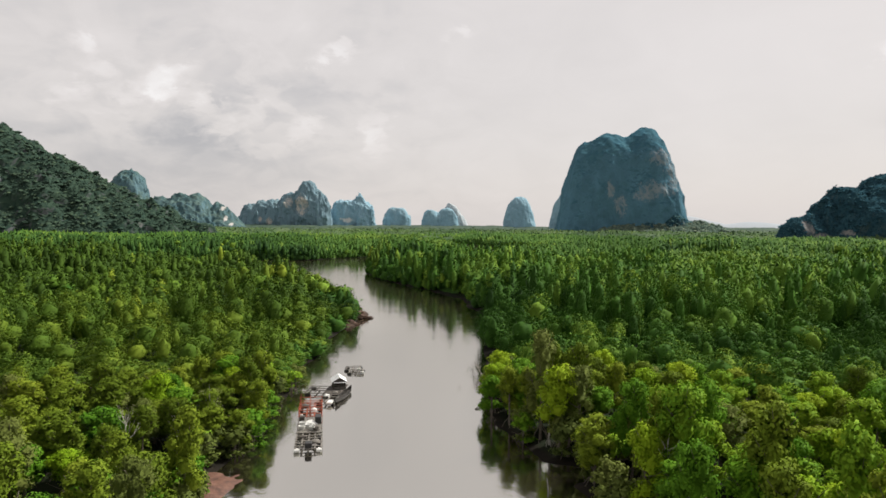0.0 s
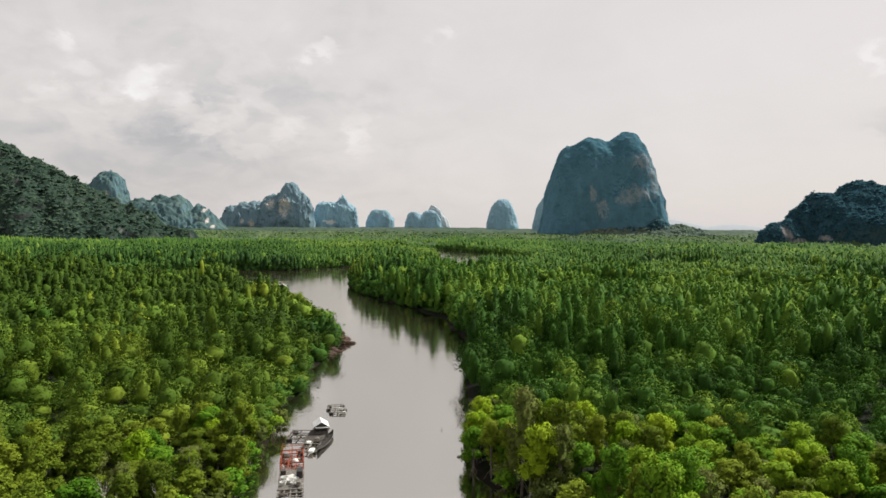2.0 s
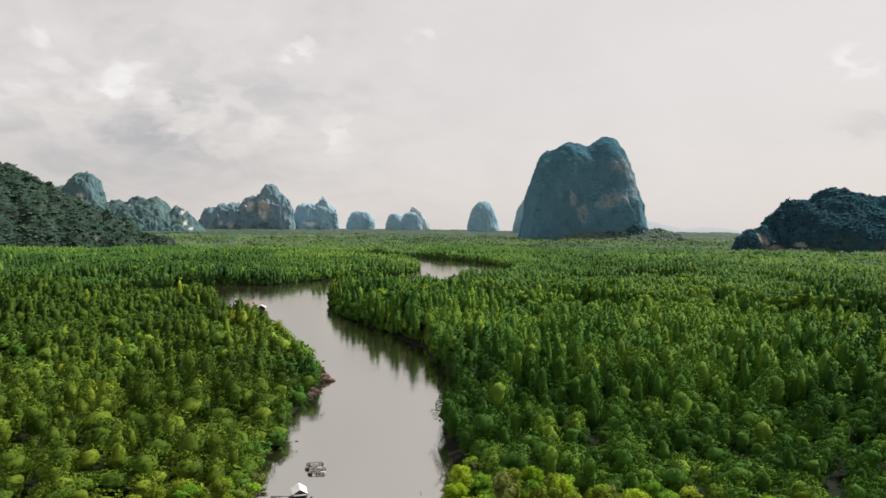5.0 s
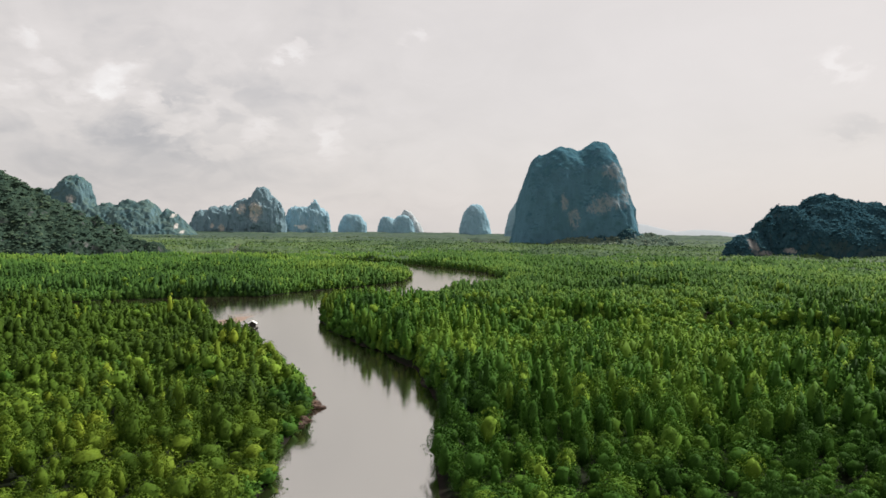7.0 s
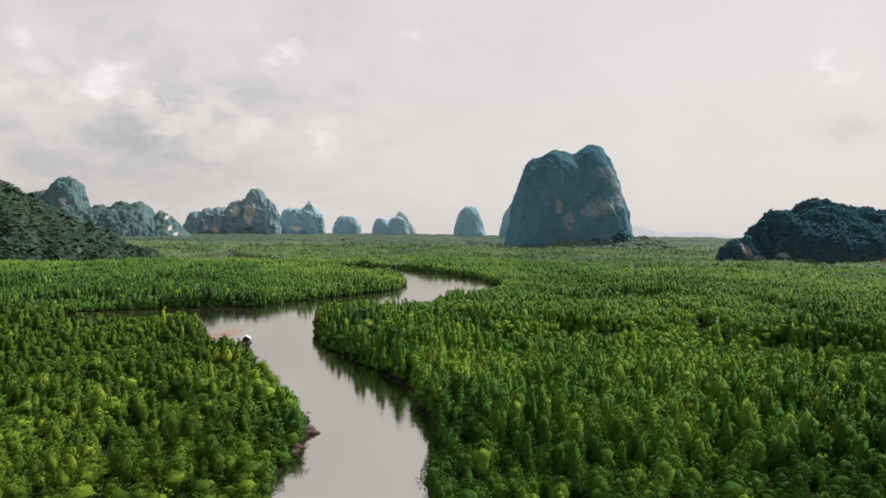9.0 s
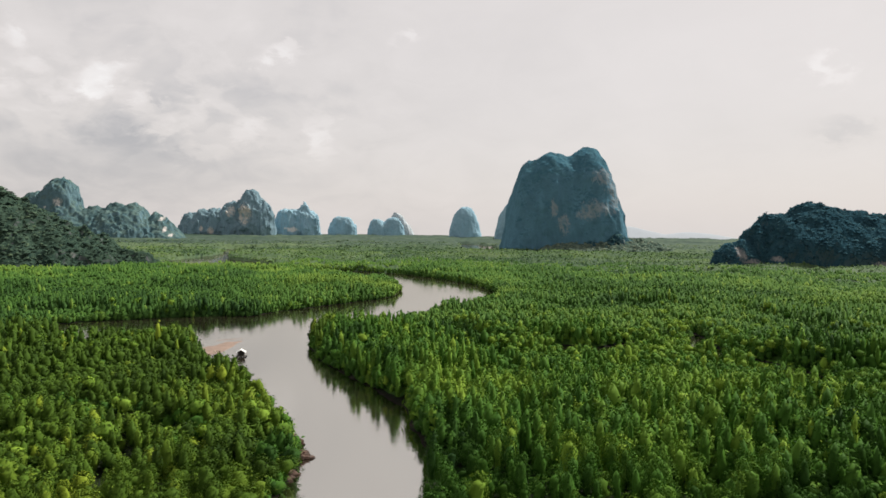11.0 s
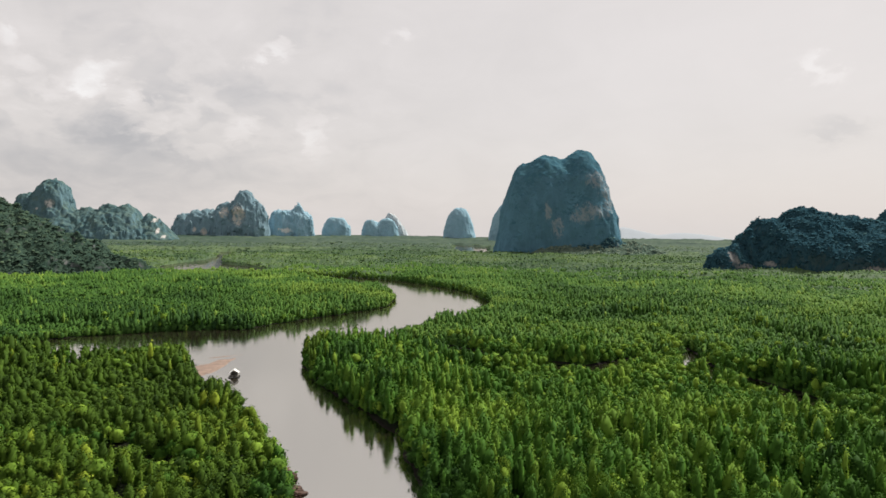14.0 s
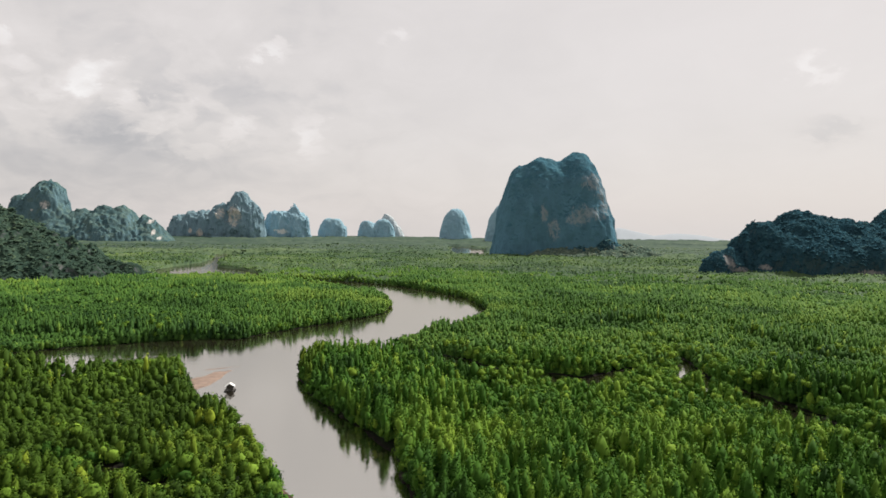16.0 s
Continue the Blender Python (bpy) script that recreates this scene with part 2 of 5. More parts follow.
k = Mat("red_laterite_mud").set(Roughness=0.7)
k.put("Base Color", k.ramp(k.noise(1.3, 7.0), (0.3, (0.06, 0.026, 0.016)), (0.6, (0.15, 0.068, 0.044)), (0.8, (0.23, 0.125, 0.09)))).bump(k.noise(6.0, 5.0), 0.6, 0.08)
MAT_REDMUD = k.m

k = Mat("silty_river_water").set(Roughness=0.045, IOR=9.0)
k.bsdf.inputs["Specular Tint"].default_value = (1.0, 0.98, 0.92, 1)
k.put("Base Color", k.ramp(k.noise(0.02, 3.0), (0.3, (0.017, 0.014, 0.009)), (0.7, (0.026, 0.022, 0.015))))
k.put("Roughness", k.grey(k.noise(0.03, 3.0, stretch=(1, 0.4, 1)), (0.35, 0.05), (0.65, 0.12)))
ripple = k.math("ADD", k.noise(0.9, 3.0), k.math("MULTIPLY", k.noise(0.12, 2.0), 2.0))
k.bump(ripple, 0.08, 0.25)
MAT_WATER = k.m


def hill_material(name, rock, pale, leaf_dark, leaf_light, grain, cliff=0.62, patch=0.012, white=0.66, scars=(), torn=False):
    """Limestone with bush cover: rock shows where the face stands steep."""
    k = Mat(name).set(Roughness=0.85)
    k.bsdf.inputs["Specular IOR Level"].default_value = 0.0
    streak = k.noise(patch * 3, 5.0, stretch=(1, 1, 0.35), distort=0.8)
    stone = k.ramp(k.noise(patch * 1.1, 5.0, 0.6, stretch=(1, 1, 0.6), distort=1.2), (0.42, rock), (white, rock), (white + 0.07, pale))
    stone = k.mix(0.5, stone, k.grey(streak, (0.3, 0.45), (0.7, 1.0)), "MULTIPLY")
    bush = k.ramp(k.math("ADD", k.math("MULTIPLY", k.cells(grain), 0.45), k.math("MULTIPLY", k.noise(patch * 2, 4.0), 0.55)), (0.25, leaf_dark), (0.8, leaf_light))
    bare = k.grey(k.math("ADD", k.steep(), k.math("MULTIPLY", k.math("SUBTRACT", k.noise(patch * 2.5, 5.0), 0.5), 0.9)), (cliff, 0.0), (cliff + 0.2, 1.0))
    skin = k.mix(bare, bush, stone)
    if scars:
        # bare scars: x, z and half sizes on the face
        at = k.n.new("ShaderNodeSeparateXYZ")
        k.l.new(k.place, at.inputs[0])
        rag = k.math("ADD", k.math("MULTIPLY", k.math("SUBTRACT", k.noise(patch * 7, 6.0, 0.7, stretch=(1, 1, 0.45), distort=1.5), 0.5), 8.0 if torn else 3.6),
                     k.math("MULTIPLY", k.math("SUBTRACT", k.noise(patch * 22, 4.0), 0.5), 2.5))
        best = None
        for sx, sz, rx, rz in scars:
            u = k.math("DIVIDE", k.math("SUBTRACT", at.outputs[0], sx), rx)
            v = k.math("DIVIDE", k.math("SUBTRACT", at.outputs[2], sz), rz)
            d = k.math("ADD", k.math("MULTIPLY", u, u), k.math("MULTIPLY", v, v))
            best = d if best is None else k.math("MINIMUM", best, d)
        open_ = k.grey(k.math("ADD", best, rag), *(((-1.6, 0.75), (1.1, 0.0)) if torn else ((0.3, 1.0), (1.0, 0.0))))
        skin = k.mix(open_, skin, k.ramp(k.noise(patch * 6, 4.0), (0.28, rock), (0.5, pale)))
    k.put("Base Color", skin)
    k.bump(k.math("ADD", k.noise(grain * 1.3, 5.0), k.math("MULTIPLY", k.cells(grain, "Distance"), 0.5)), 0.35, 0.3 / grain)
    return k.m


MAT_HILL = hill_material("bushy_limestone", (0.11, 0.12, 0.125), (0.30, 0.29, 0.28), (0.028, 0.052, 0.042), (0.055, 0.088, 0.062), 0.2, cliff=0.75)
SCARS_EAST = ((646, 26, 8, 18), (664, 12, 16, 8), (698, 20, 8, 6), (865, 12, 26, 8))
# the hill's shade and bluish haze are put into these stone and bush colours
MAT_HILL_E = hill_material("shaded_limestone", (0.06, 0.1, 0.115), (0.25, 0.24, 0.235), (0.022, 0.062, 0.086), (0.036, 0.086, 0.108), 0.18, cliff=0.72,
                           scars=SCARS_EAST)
# tower and far karsts: distance haze is mixed into the stone and bush colours
MAT_TOWER = hill_material("tower_limestone", (0.12, 0.25, 0.335), (0.31, 0.335, 0.355), (0.052, 0.135, 0.185), (0.078, 0.175, 0.218), 0.10, cliff=0.5, patch=0.009, white=0.74,
                          scars=((585, 134, 58, 20), (640, 178, 40, 38), (596, 224, 38, 24), (449, 131, 12, 24), (475, 86, 18, 30), (682, 70, 12, 34), (545, 118, 34, 20)), torn=True)
# their bush is also set darker than the rock, against sunlit highlights on top
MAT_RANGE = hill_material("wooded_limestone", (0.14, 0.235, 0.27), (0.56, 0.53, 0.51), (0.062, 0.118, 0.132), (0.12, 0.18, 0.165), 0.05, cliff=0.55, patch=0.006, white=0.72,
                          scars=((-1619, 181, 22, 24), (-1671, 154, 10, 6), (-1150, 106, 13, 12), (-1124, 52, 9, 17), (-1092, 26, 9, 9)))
MAT_RANGE_MID = hill_material("hazed_limestone_mid", (0.24, 0.36, 0.43), (0.62, 0.57, 0.52), (0.15, 0.24, 0.29), (0.2, 0.285, 0.31), 0.05, cliff=0.55, patch=0.006, white=0.72,
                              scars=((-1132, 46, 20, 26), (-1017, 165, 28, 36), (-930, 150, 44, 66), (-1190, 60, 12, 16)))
MAT_FARTHEST = hill_material("hazed_limestone_far", (0.33, 0.53, 0.65), (0.8, 0.76, 0.74), (0.25, 0.4, 0.49), (0.29, 0.44, 0.51), 0.03, cliff=0.6, patch=0.004, white=0.75,
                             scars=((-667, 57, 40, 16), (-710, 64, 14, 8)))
# the far ridge glows: haze brightness given as emission, though it is no lamp
k = Mat("glowing_haze_ridge").set(Roughness=1.0)
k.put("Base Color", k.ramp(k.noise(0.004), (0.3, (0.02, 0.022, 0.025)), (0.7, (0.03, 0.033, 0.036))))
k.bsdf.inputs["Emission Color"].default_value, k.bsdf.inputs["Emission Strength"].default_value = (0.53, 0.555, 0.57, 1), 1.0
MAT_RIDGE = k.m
# haze as colour again: stone paled nearly to the tone of the sky
MAT_FAINT = hill_material("hazed_ridge_stone", (0.52, 0.58, 0.62), (0.55, 0.6, 0.63), (0.46, 0.52, 0.56), (0.48, 0.54, 0.57), 0.02, cliff=0.6, patch=0.003)

MAT_HILL_LEAF = leaf_material("hill_bush_leaf", (0.034, 0.062, 0.048), (0.06, 0.098, 0.07), (0.1, 0.145, 0.09), patch=0.01, island=0.0, through=0.1, waxy=0.0)
# leaf colour of the same hill, with its shade and haze included
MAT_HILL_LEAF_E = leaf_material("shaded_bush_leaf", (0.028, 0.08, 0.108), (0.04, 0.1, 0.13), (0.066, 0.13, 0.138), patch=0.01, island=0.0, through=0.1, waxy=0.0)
MAT_TALUS = hill_material("wooded_talus", (0.1, 0.14, 0.14), (0.22, 0.21, 0.19), (0.075, 0.12, 0.105), (0.13, 0.18, 0.13), 0.15, cliff=0.8)
# teal of the tower's foot: distance haze set as leaf colour
MAT_FOOT_LEAF = leaf_material("foot_bush_leaf", (0.05, 0.11, 0.125), (0.085, 0.165, 0.17), (0.13, 0.215, 0.195), patch=0.01, island=0.0, through=0.1, waxy=0.0)
MAT_TALUS_LEAF = leaf_material("talus_bush_leaf", (0.12, 0.17, 0.14), (0.18, 0.235, 0.18), (0.26, 0.3, 0.21), patch=0.01, island=0.0, through=0.1, waxy=0.0)


# ---- numeric helpers ----
rng = np.random.default_rng(7)


def hash01(i, j, k, seed=0):
    n = (i * 374761393 + j * 668265263 + k * 2147483647 + seed * 1274126177) & 0xFFFFFFFF
    n = ((n ^ (n >> 13)) * 1274126177) & 0xFFFFFFFF
    n = ((n ^ (n >> 16)) * 2246822519) & 0xFFFFFFFF
    return ((n ^ (n >> 15)) & 0xFFFFFF) / float(0xFFFFFF)


def vnoise(x, y, z=0.0, seed=0):
    """Smooth value noise, 0 to 1, on arrays."""
    x, y, z = np.broadcast_arrays(np.asarray(x, float), np.asarray(y, float), np.asarray(z, float))
    i, j, k = (np.floor(v).astype(np.int64) for v in (x, y, z))
    f = [v - np.floor(v) for v in (x, y, z)]
    u, v, w = (t * t * (3 - 2 * t) for t in f)
    out = 0.0
    for a in (0, 1):
        for b in (0, 1):
            for c in (0, 1):
                out = out + hash01(i + a, j + b, k + c, seed) * (u if a else 1 - u) * (v if b else 1 - v) * (w if c else 1 - w)
    return out


def fbm(x, y, z=0.0, octaves=4, seed=0):
    """Layered noise, about -1 to 1."""
    total, size, norm = 0.0, 1.0, 0.0
    for o in range(octaves):
        total = total + size * (2 * vnoise(np.asarray(x) * 2**o, np.asarray(y) * 2**o, np.asarray(z) * 2**o, seed + o) - 1)
        norm += size
        size *= 0.5
    return total / norm * 1.6


def smooth(a, b, x):
    t = np.clip((x - a) / (b - a), 0, 1)
    return t * t * (3 - 2 * t)


def mesh_of(name, verts, faces, material, shade=False):
    """A mesh from arrays: verts (n, 3) and faces (m, 3 or 4)."""
    me = bpy.data.meshes.new(name)
    verts, faces = np.asarray(verts, np.float32), np.asarray(faces, np.int32)
    sides = faces.shape[1]
    me.vertices.add(len(verts))
    me.vertices.foreach_set("co", verts.ravel())
    me.loops.add(faces.size)
    me.loops.foreach_set("vertex_index", faces.ravel())
    me.polygons.add(len(faces))
    me.polygons.foreach_set("loop_start", np.arange(0, faces.size, sides, dtype=np.int32))
    me.polygons.foreach_set("loop_total", np.full(len(faces), sides, np.int32))
    me.polygons.foreach_set("use_smooth", np.full(len(faces), shade))
    me.materials.append(material)
    me.update(calc_edges=True)
    me.validate()
    return me


def tinted(me, count, stand=None, own=1.0):
    """Gives each of the equal trees in a mesh its own tint."""
    r = np.random.default_rng(count)
    tint = 0.4 + (r.random(count) ** 1.3 - 0.4) * own
    tint = np.where(r.random(count) < 0.035, r.uniform(1.2, 1.7, count), tint)
    if stand is not None:
        tint = np.clip(tint + stand, 0, 1.7)
    at = me.attributes.new("tint", "FLOAT", "POINT")
    at.data.foreach_set("value", np.repeat(tint, len(me.vertices) // count).astype(np.float32))
    return me


def leaning(me, normals):
    """Leaf sprays take the light as the clump that they belong to."""
    normals = normals / np.maximum(np.linalg.norm(normals, axis=1, keepdims=True), 1e-6)
    me.attributes.new("custom_normal", "FLOAT_VECTOR", "POINT").data.foreach_set("vector", normals.astype(np.float32).ravel())
    return me


def grid_faces(rows, cols):
    a = (np.arange(rows - 1)[:, None] * cols + np.arange(cols - 1)[None]).ravel()
    return np.stack([a, a + 1, a + cols + 1, a + cols], 1)


def part(name, bm, material, parent, label=""):
    """One bmesh as one mesh object under a thing or a part."""
    me = bpy.data.meshes.new(name)
    bm.to_mesh(me)
    bm.free()
    me.materials.append(material)
    ob = new(name, me)
    ob.parent = parent
    return tagged(ob, label)


# ---- plan of the water ----
# channels as chains of x, y and half width
RIVER = ((4, -120, 24), (0, 0, 22), (-3.5, 62, 19.5), (-9.5, 85, 16), (-10, 120, 17), (-9.8, 150, 18), (-7.6, 180, 18), (-9, 205, 19),
         (-17.5, 240, 23), (-28, 268, 22), (-44.5, 300, 23), (-62, 333, 26), (-74, 365, 28), (-84, 405, 35), (-84, 450, 48))
REACH = ((-84, 455, 48), (-46, 498, 58), (-18, 538, 56), (25, 600, 52), (52, 655, 52), (57, 715, 49), (50, 790, 50), (25, 875, 46),
         (-20, 960, 46), (-75, 1015, 44), (-160, 1080, 24), (-235, 1115, 32), (-300, 1190, 84), (-350, 1300, 80), (-396, 1420, 44), (-398, 1560, 22), (-410, 1750, 26), (-470, 2060, 34))
POND = ((258, 2080, 42), (292, 2400, 62), (340, 2750, 64), (322, 3000, 45), (317, 3260, 14))
WEST_ARM = ((-84, 455, 48), (-125, 458, 50), (-165, 448, 46), (-207, 427, 42), (-262, 415, 30), (-340, 395, 28), (-480, 360, 28))
INLET = ((-169, 400, 7), (-171, 362, 5))
CREEK = ((-14, 464, 18), (11, 440, 20), (34, 415, 19), (54, 381, 19), (66, 367, 19), (86, 366, 17.5), (103, 353, 18), (117, 356, 13), (140, 380, 6.5), (165, 397, 4.5), (186, 396, 4.5))
EAST_CREEK = ((196, 440, 4), (188, 400, 4.5), (172, 352, 10), (180, 318, 13), (185, 286, 13.5), (178, 266, 13), (181, 244, 13), (181, 225, 13), (176, 184, 12), (172, 140, 7))
WEST_GAP = ((-58, 206, 3), (-70, 213, 4), (-84, 223, 4.5), (-100, 238, 4), (-132, 246, 2))
COVE = ((6, 70.5, 5), (14, 71, 4.2), (19.5, 71.5, 2.6))
CHANNELS = (RIVER, COVE, REACH, WEST_ARM, INLET, CREEK, EAST_CREEK, WEST_GAP, POND)


def shore(x, y):
    """Distance to the water's edge in metres: land is positive."""
    x, y = np.asarray(x, float), np.asarray(y, float)
    best = np.full(np.broadcast(x, y).shape, 1e4)
    for chain in CHANNELS:
        for (ax, ay, ar), (bx, by, br) in zip(chain, chain[1:]):
            ux, uy = bx - ax, by - ay
            t = np.clip(((x - ax) * ux + (y - ay) * uy) / (ux * ux + uy * uy), 0, 1)
            best = np.minimum(best, np.hypot(x - ax - t * ux, y - ay - t * uy) - (ar + t * (br - ar)))
    return best + 2.2 * fbm(x / 17, y / 17, octaves=3, seed=5) * smooth(20, 60, y)


def rim_lift(x, y):
    """A slow lift of the plain's far rim, set to fit the camera's horizon."""
    return 14.0 * smooth(3500, 4800, np.hypot(x, y))


def ground_z(x, y):
    s = shore(x, y)
    return np.clip(s * 0.22, -1.8, 0.55) + 0.15 * fbm(x / 5, y / 5, octaves=3, seed=9) * smooth(0, 4, s) + rim_lift(x, y)


# ---- ground and water ----
def build_ground():
    angles = np.radians(np.concatenate([np.arange(-180, -50, 6.0), np.arange(-50, 50.01, 0.5), np.arange(56, 181, 6.0)]))
    radii = np.concatenate([[0.0], np.geomspace(12, 4960, 260)])
    r, a = np.meshgrid(radii, angles, indexing="ij")
    x, y = r * np.sin(a), r * np.cos(a)
    verts = np.stack([x, y, ground_z(x, y)], -1).reshape(-1, 3)
    ob = new("ground", mesh_of("ground", verts, grid_faces(*r.shape), MAT_MUD, True))
    tagged(ob, "dark tidal mud plain under the mangroves", "ground", kind="structure")
    angles = np.linspace(0, 2 * math.pi, 73)
    r, a = np.meshgrid(np.array([0, 300, 1000, 2200, 3700]), angles, indexing="ij")
    verts = np.stack([r * np.sin(a), r * np.cos(a), 0 * r], -1).reshape(-1, 3)
    ob = new("water", mesh_of("water", verts, grid_faces(*r.shape), MAT_WATER, True))
    tagged(ob, "calm brown-grey silty tidal river water", "water", kind="structure")


build_ground()


# ---- bushes ----
def frames_of(normals, r):
    """Two directions across each normal, turned at random."""
    helper = r.normal(size=normals.shape)
    a = np.cross(normals, helper)
    a /= np.linalg.norm(a, axis=1, keepdims=True)
    return a, np.cross(normals, a)


def leaf_quads(centres, normals, size, r):
    """Small folded leaf sprays, four corners each."""
    a, b = frames_of(normals, r)
    s = size * r.uniform(0.65, 1.3, len(centres))[:, None]
    a, b = a * s, b * s * r.uniform(0.5, 0.9, len(centres))[:, None]
    dip = normals * s * 0.25
    return np.stack([centres - a - dip * 0.6, centres - b * 0.8 + dip, centres + a - dip, centres + b + dip * 0.6], 1).reshape(-1, 3)


def crown_cloud(r, lobes, count, size, wild=0.5, lift=0.22):
    """Leaf sprays over the lobes of a crown (centre and three radii each), and the way that each clump faces."""
    lobes = np.array(lobes)
    weight = (lobes[:, 3] * lobes[:, 5]) ** 1.0
    pick = r.choice(len(lobes), count, p=weight / weight.sum())
    d = r.normal(size=(count, 3))
    d /= np.linalg.norm(d, axis=1, keepdims=True)
    d[:, 2] = np.where(d[:, 2] < -0.35, -d[:, 2], d[:, 2])
    shell = r.uniform(0.35, 1.1, count)[:, None] ** 0.6
    c = lobes[pick, :3] + d * lobes[pick, 3:] * shell
    lean = d / lobes[pick, 3:] * lobes[pick, 3:].mean(1, keepdims=True) + np.array([0, 0, lift])
    n = lean + r.normal(size=(count, 3)) * wild
    n /= np.linalg.norm(n, axis=1, keepdims=True)
    # the whole crown's roundness counts as well as the clump's
    mid = np.average(lobes[:, :3], axis=0, weights=weight)
    whole = (c - mid) / (np.abs(lobes[:, :3] - mid) + lobes[:, 3:]).max(0)
    return leaf_quads(c, n, size, r), np.repeat(lean + 0.6 * whole + 0.35 * n, 4, 0)


def forest_kinds(count, sprays, size, seed, low=0.2, levels=5, ring=6, clumps=9, girths=(0.1, 0.14), rise=0.0, core=1.0, loose=0.5, stretch=1.0, crests=(0.6, 1.05)):
    """Unit-height mangroves for the deep forest: a blunt lumpy plume of leaves, and sprays that stand out of it."""
    r = np.random.default_rng(seed)
    kinds, leans = [], []
    for _ in range(count):
        w = r.uniform(*girths)
        bend = r.uniform(-0.05, 0.05, 2)
        crest = r.uniform(*crests)
        lumps = np.stack([r.uniform(0.1, 1.0, clumps), r.random(clumps) * 6.283, r.uniform(0.6, 1.1, clumps)], 1)

        def plume(u, turn):
            """Points on the plume at share u of its height, and the way that they face."""
            du = (u[:, None] - lumps[None, :, 0]) / 0.16
            da = (turn[:, None] - lumps[None, :, 1] + 3.1416) % 6.2832 - 3.1416
            swell = np.exp(-du**2 - (da / 0.75) ** 2) * lumps[None, :, 2]
            girth = np.interp(u, (0, 0.2, 0.5, 0.75, 0.92, 1), (0.55, 0.9, 1.0, 0.85 * crest + 0.1, 0.6 * crest, 0.2))
            f = girth * w * (0.58 + 0.62 * swell.max(1))
            p = np.stack([f * np.cos(turn) + bend[0] * u, f * np.sin(turn) + bend[1] * u, low + (1 - low) * u], 1)
            tilt = rise - 0.45 + 1.5 * u + 0.7 * (swell * du).sum(1)
            return p, np.stack([np.cos(turn), np.sin(turn), tilt], 1)

        v, out = [], []
        for k in range(levels):
            turn = np.arange(ring) / ring * 6.283 + k * 0.5 + r.uniform(-0.3, 0.3, ring)
            u = np.clip(np.full(ring, k / levels) + r.uniform(-0.4, 0.4, ring) / levels * (k > 0), 0, 0.97)
            p, n = plume(u, turn)
            v.append(p * (core, core, 0.6 + 0.4 * core))
            out.append(n)
        v.append(np.array([[bend[0] * core, bend[1] * core, 0.97 * (0.6 + 0.4 * core)]]))
        out.append(np.array([[0, 0, 1.0]]))
        p, lean = plume(r.random(sprays) ** 0.8, r.random(sprays) * 6.283)
        lean /= np.linalg.norm(lean, axis=1, keepdims=True)
        n = lean + r.normal(size=lean.shape) * 0.75
        n /= np.linalg.norm(n, axis=1, keepdims=True)
        p = p + lean * np.array([w, w, 0.1]) * r.uniform(-0.05, loose, sprays)[:, None]
        p = np.repeat(p, 4, 0)
        kinds.append(np.concatenate([p + (leaf_quads(p[::4], n, size, r) - p) * (1, 1, stretch), *v]))
        leans.append(np.concatenate([np.repeat(lean + 0.5 * n, 4, 0), *out]))
    n = 4 * sprays
    k, m = np.arange(ring), (np.arange(ring) + 1) % ring
    four = [np.arange(n).reshape(-1, 4)]
    for step in range(levels - 1):
        o = n + step * ring
        four.append(np.stack([o + k, o + m, o + ring + m, o + ring + k], 1))
    o, top = n + (levels - 1) * ring, n + levels * ring
    return np.array(kinds), np.array(leans), np.concatenate(four), np.array([[o + j, o + (j + 1) % ring, top] for j in range(ring)])


def assembled(name, v, n, quads, caps, material):
    """One mesh of many plants: their points and ways of facing (plants, points, 3), over the faces of one."""
    shift = (np.arange(len(v)) * v.shape[1])[:, None, None]
    q, t = (quads[None] + shift).reshape(-1, 4), (caps[None] + shift).reshape(-1, 3)
    me = bpy.data.meshes.new(name)
    loops = np.concatenate([q.ravel(), t.ravel()]).astype(np.int32)
    me.vertices.add(v.shape[0] * v.shape[1])
    me.vertices.foreach_set("co", v.astype(np.float32).ravel())
    me.loops.add(len(loops))
    me.loops.foreach_set("vertex_index", loops)
    sides = np.concatenate([np.full(len(q), 4), np.full(len(t), 3)]).astype(np.int32)
    me.polygons.add(len(sides))
    me.polygons.foreach_set("loop_start", np.concatenate([[0], np.cumsum(sides)[:-1]]).astype(np.int32))
    me.polygons.foreach_set("loop_total", sides)
    me.materials.append(material)
    me.update(calc_edges=True)
    return leaning(me, n.reshape(-1, 3))


def turned(v, turn):
    c, s = np.cos(turn)[:, None], np.sin(turn)[:, None]
    return np.stack([v[..., 0] * c - v[..., 1] * s, v[..., 0] * s + v[..., 1] * c, v[..., 2]], -1)


def tufts(places, radius, height, material, sprays=8, size=0.3, seed=3, stand=None, **form):
    """Round leafy crowns: lumpy domes with loose sprays."""
    r = np.random.default_rng(seed)
    kinds, leans, quads, caps = forest_kinds(14, sprays, size, seed, **{"low": 0.0, "levels": 4, "ring": 6, "girths": (0.75, 1.0), "rise": 0.25, **form})
    pick, turn = r.integers(0, 14, len(places)), r.random(len(places)) * 6.283
    height = radius * (height or 1.3)
    v = turned(kinds[pick], turn) * np.stack([radius, radius, height], 1)[:, None] + places[:, None]
    me = assembled("bush_cover", v, turned(leans[pick], turn), quads, caps, material)
    return tinted(me, len(places), stand)


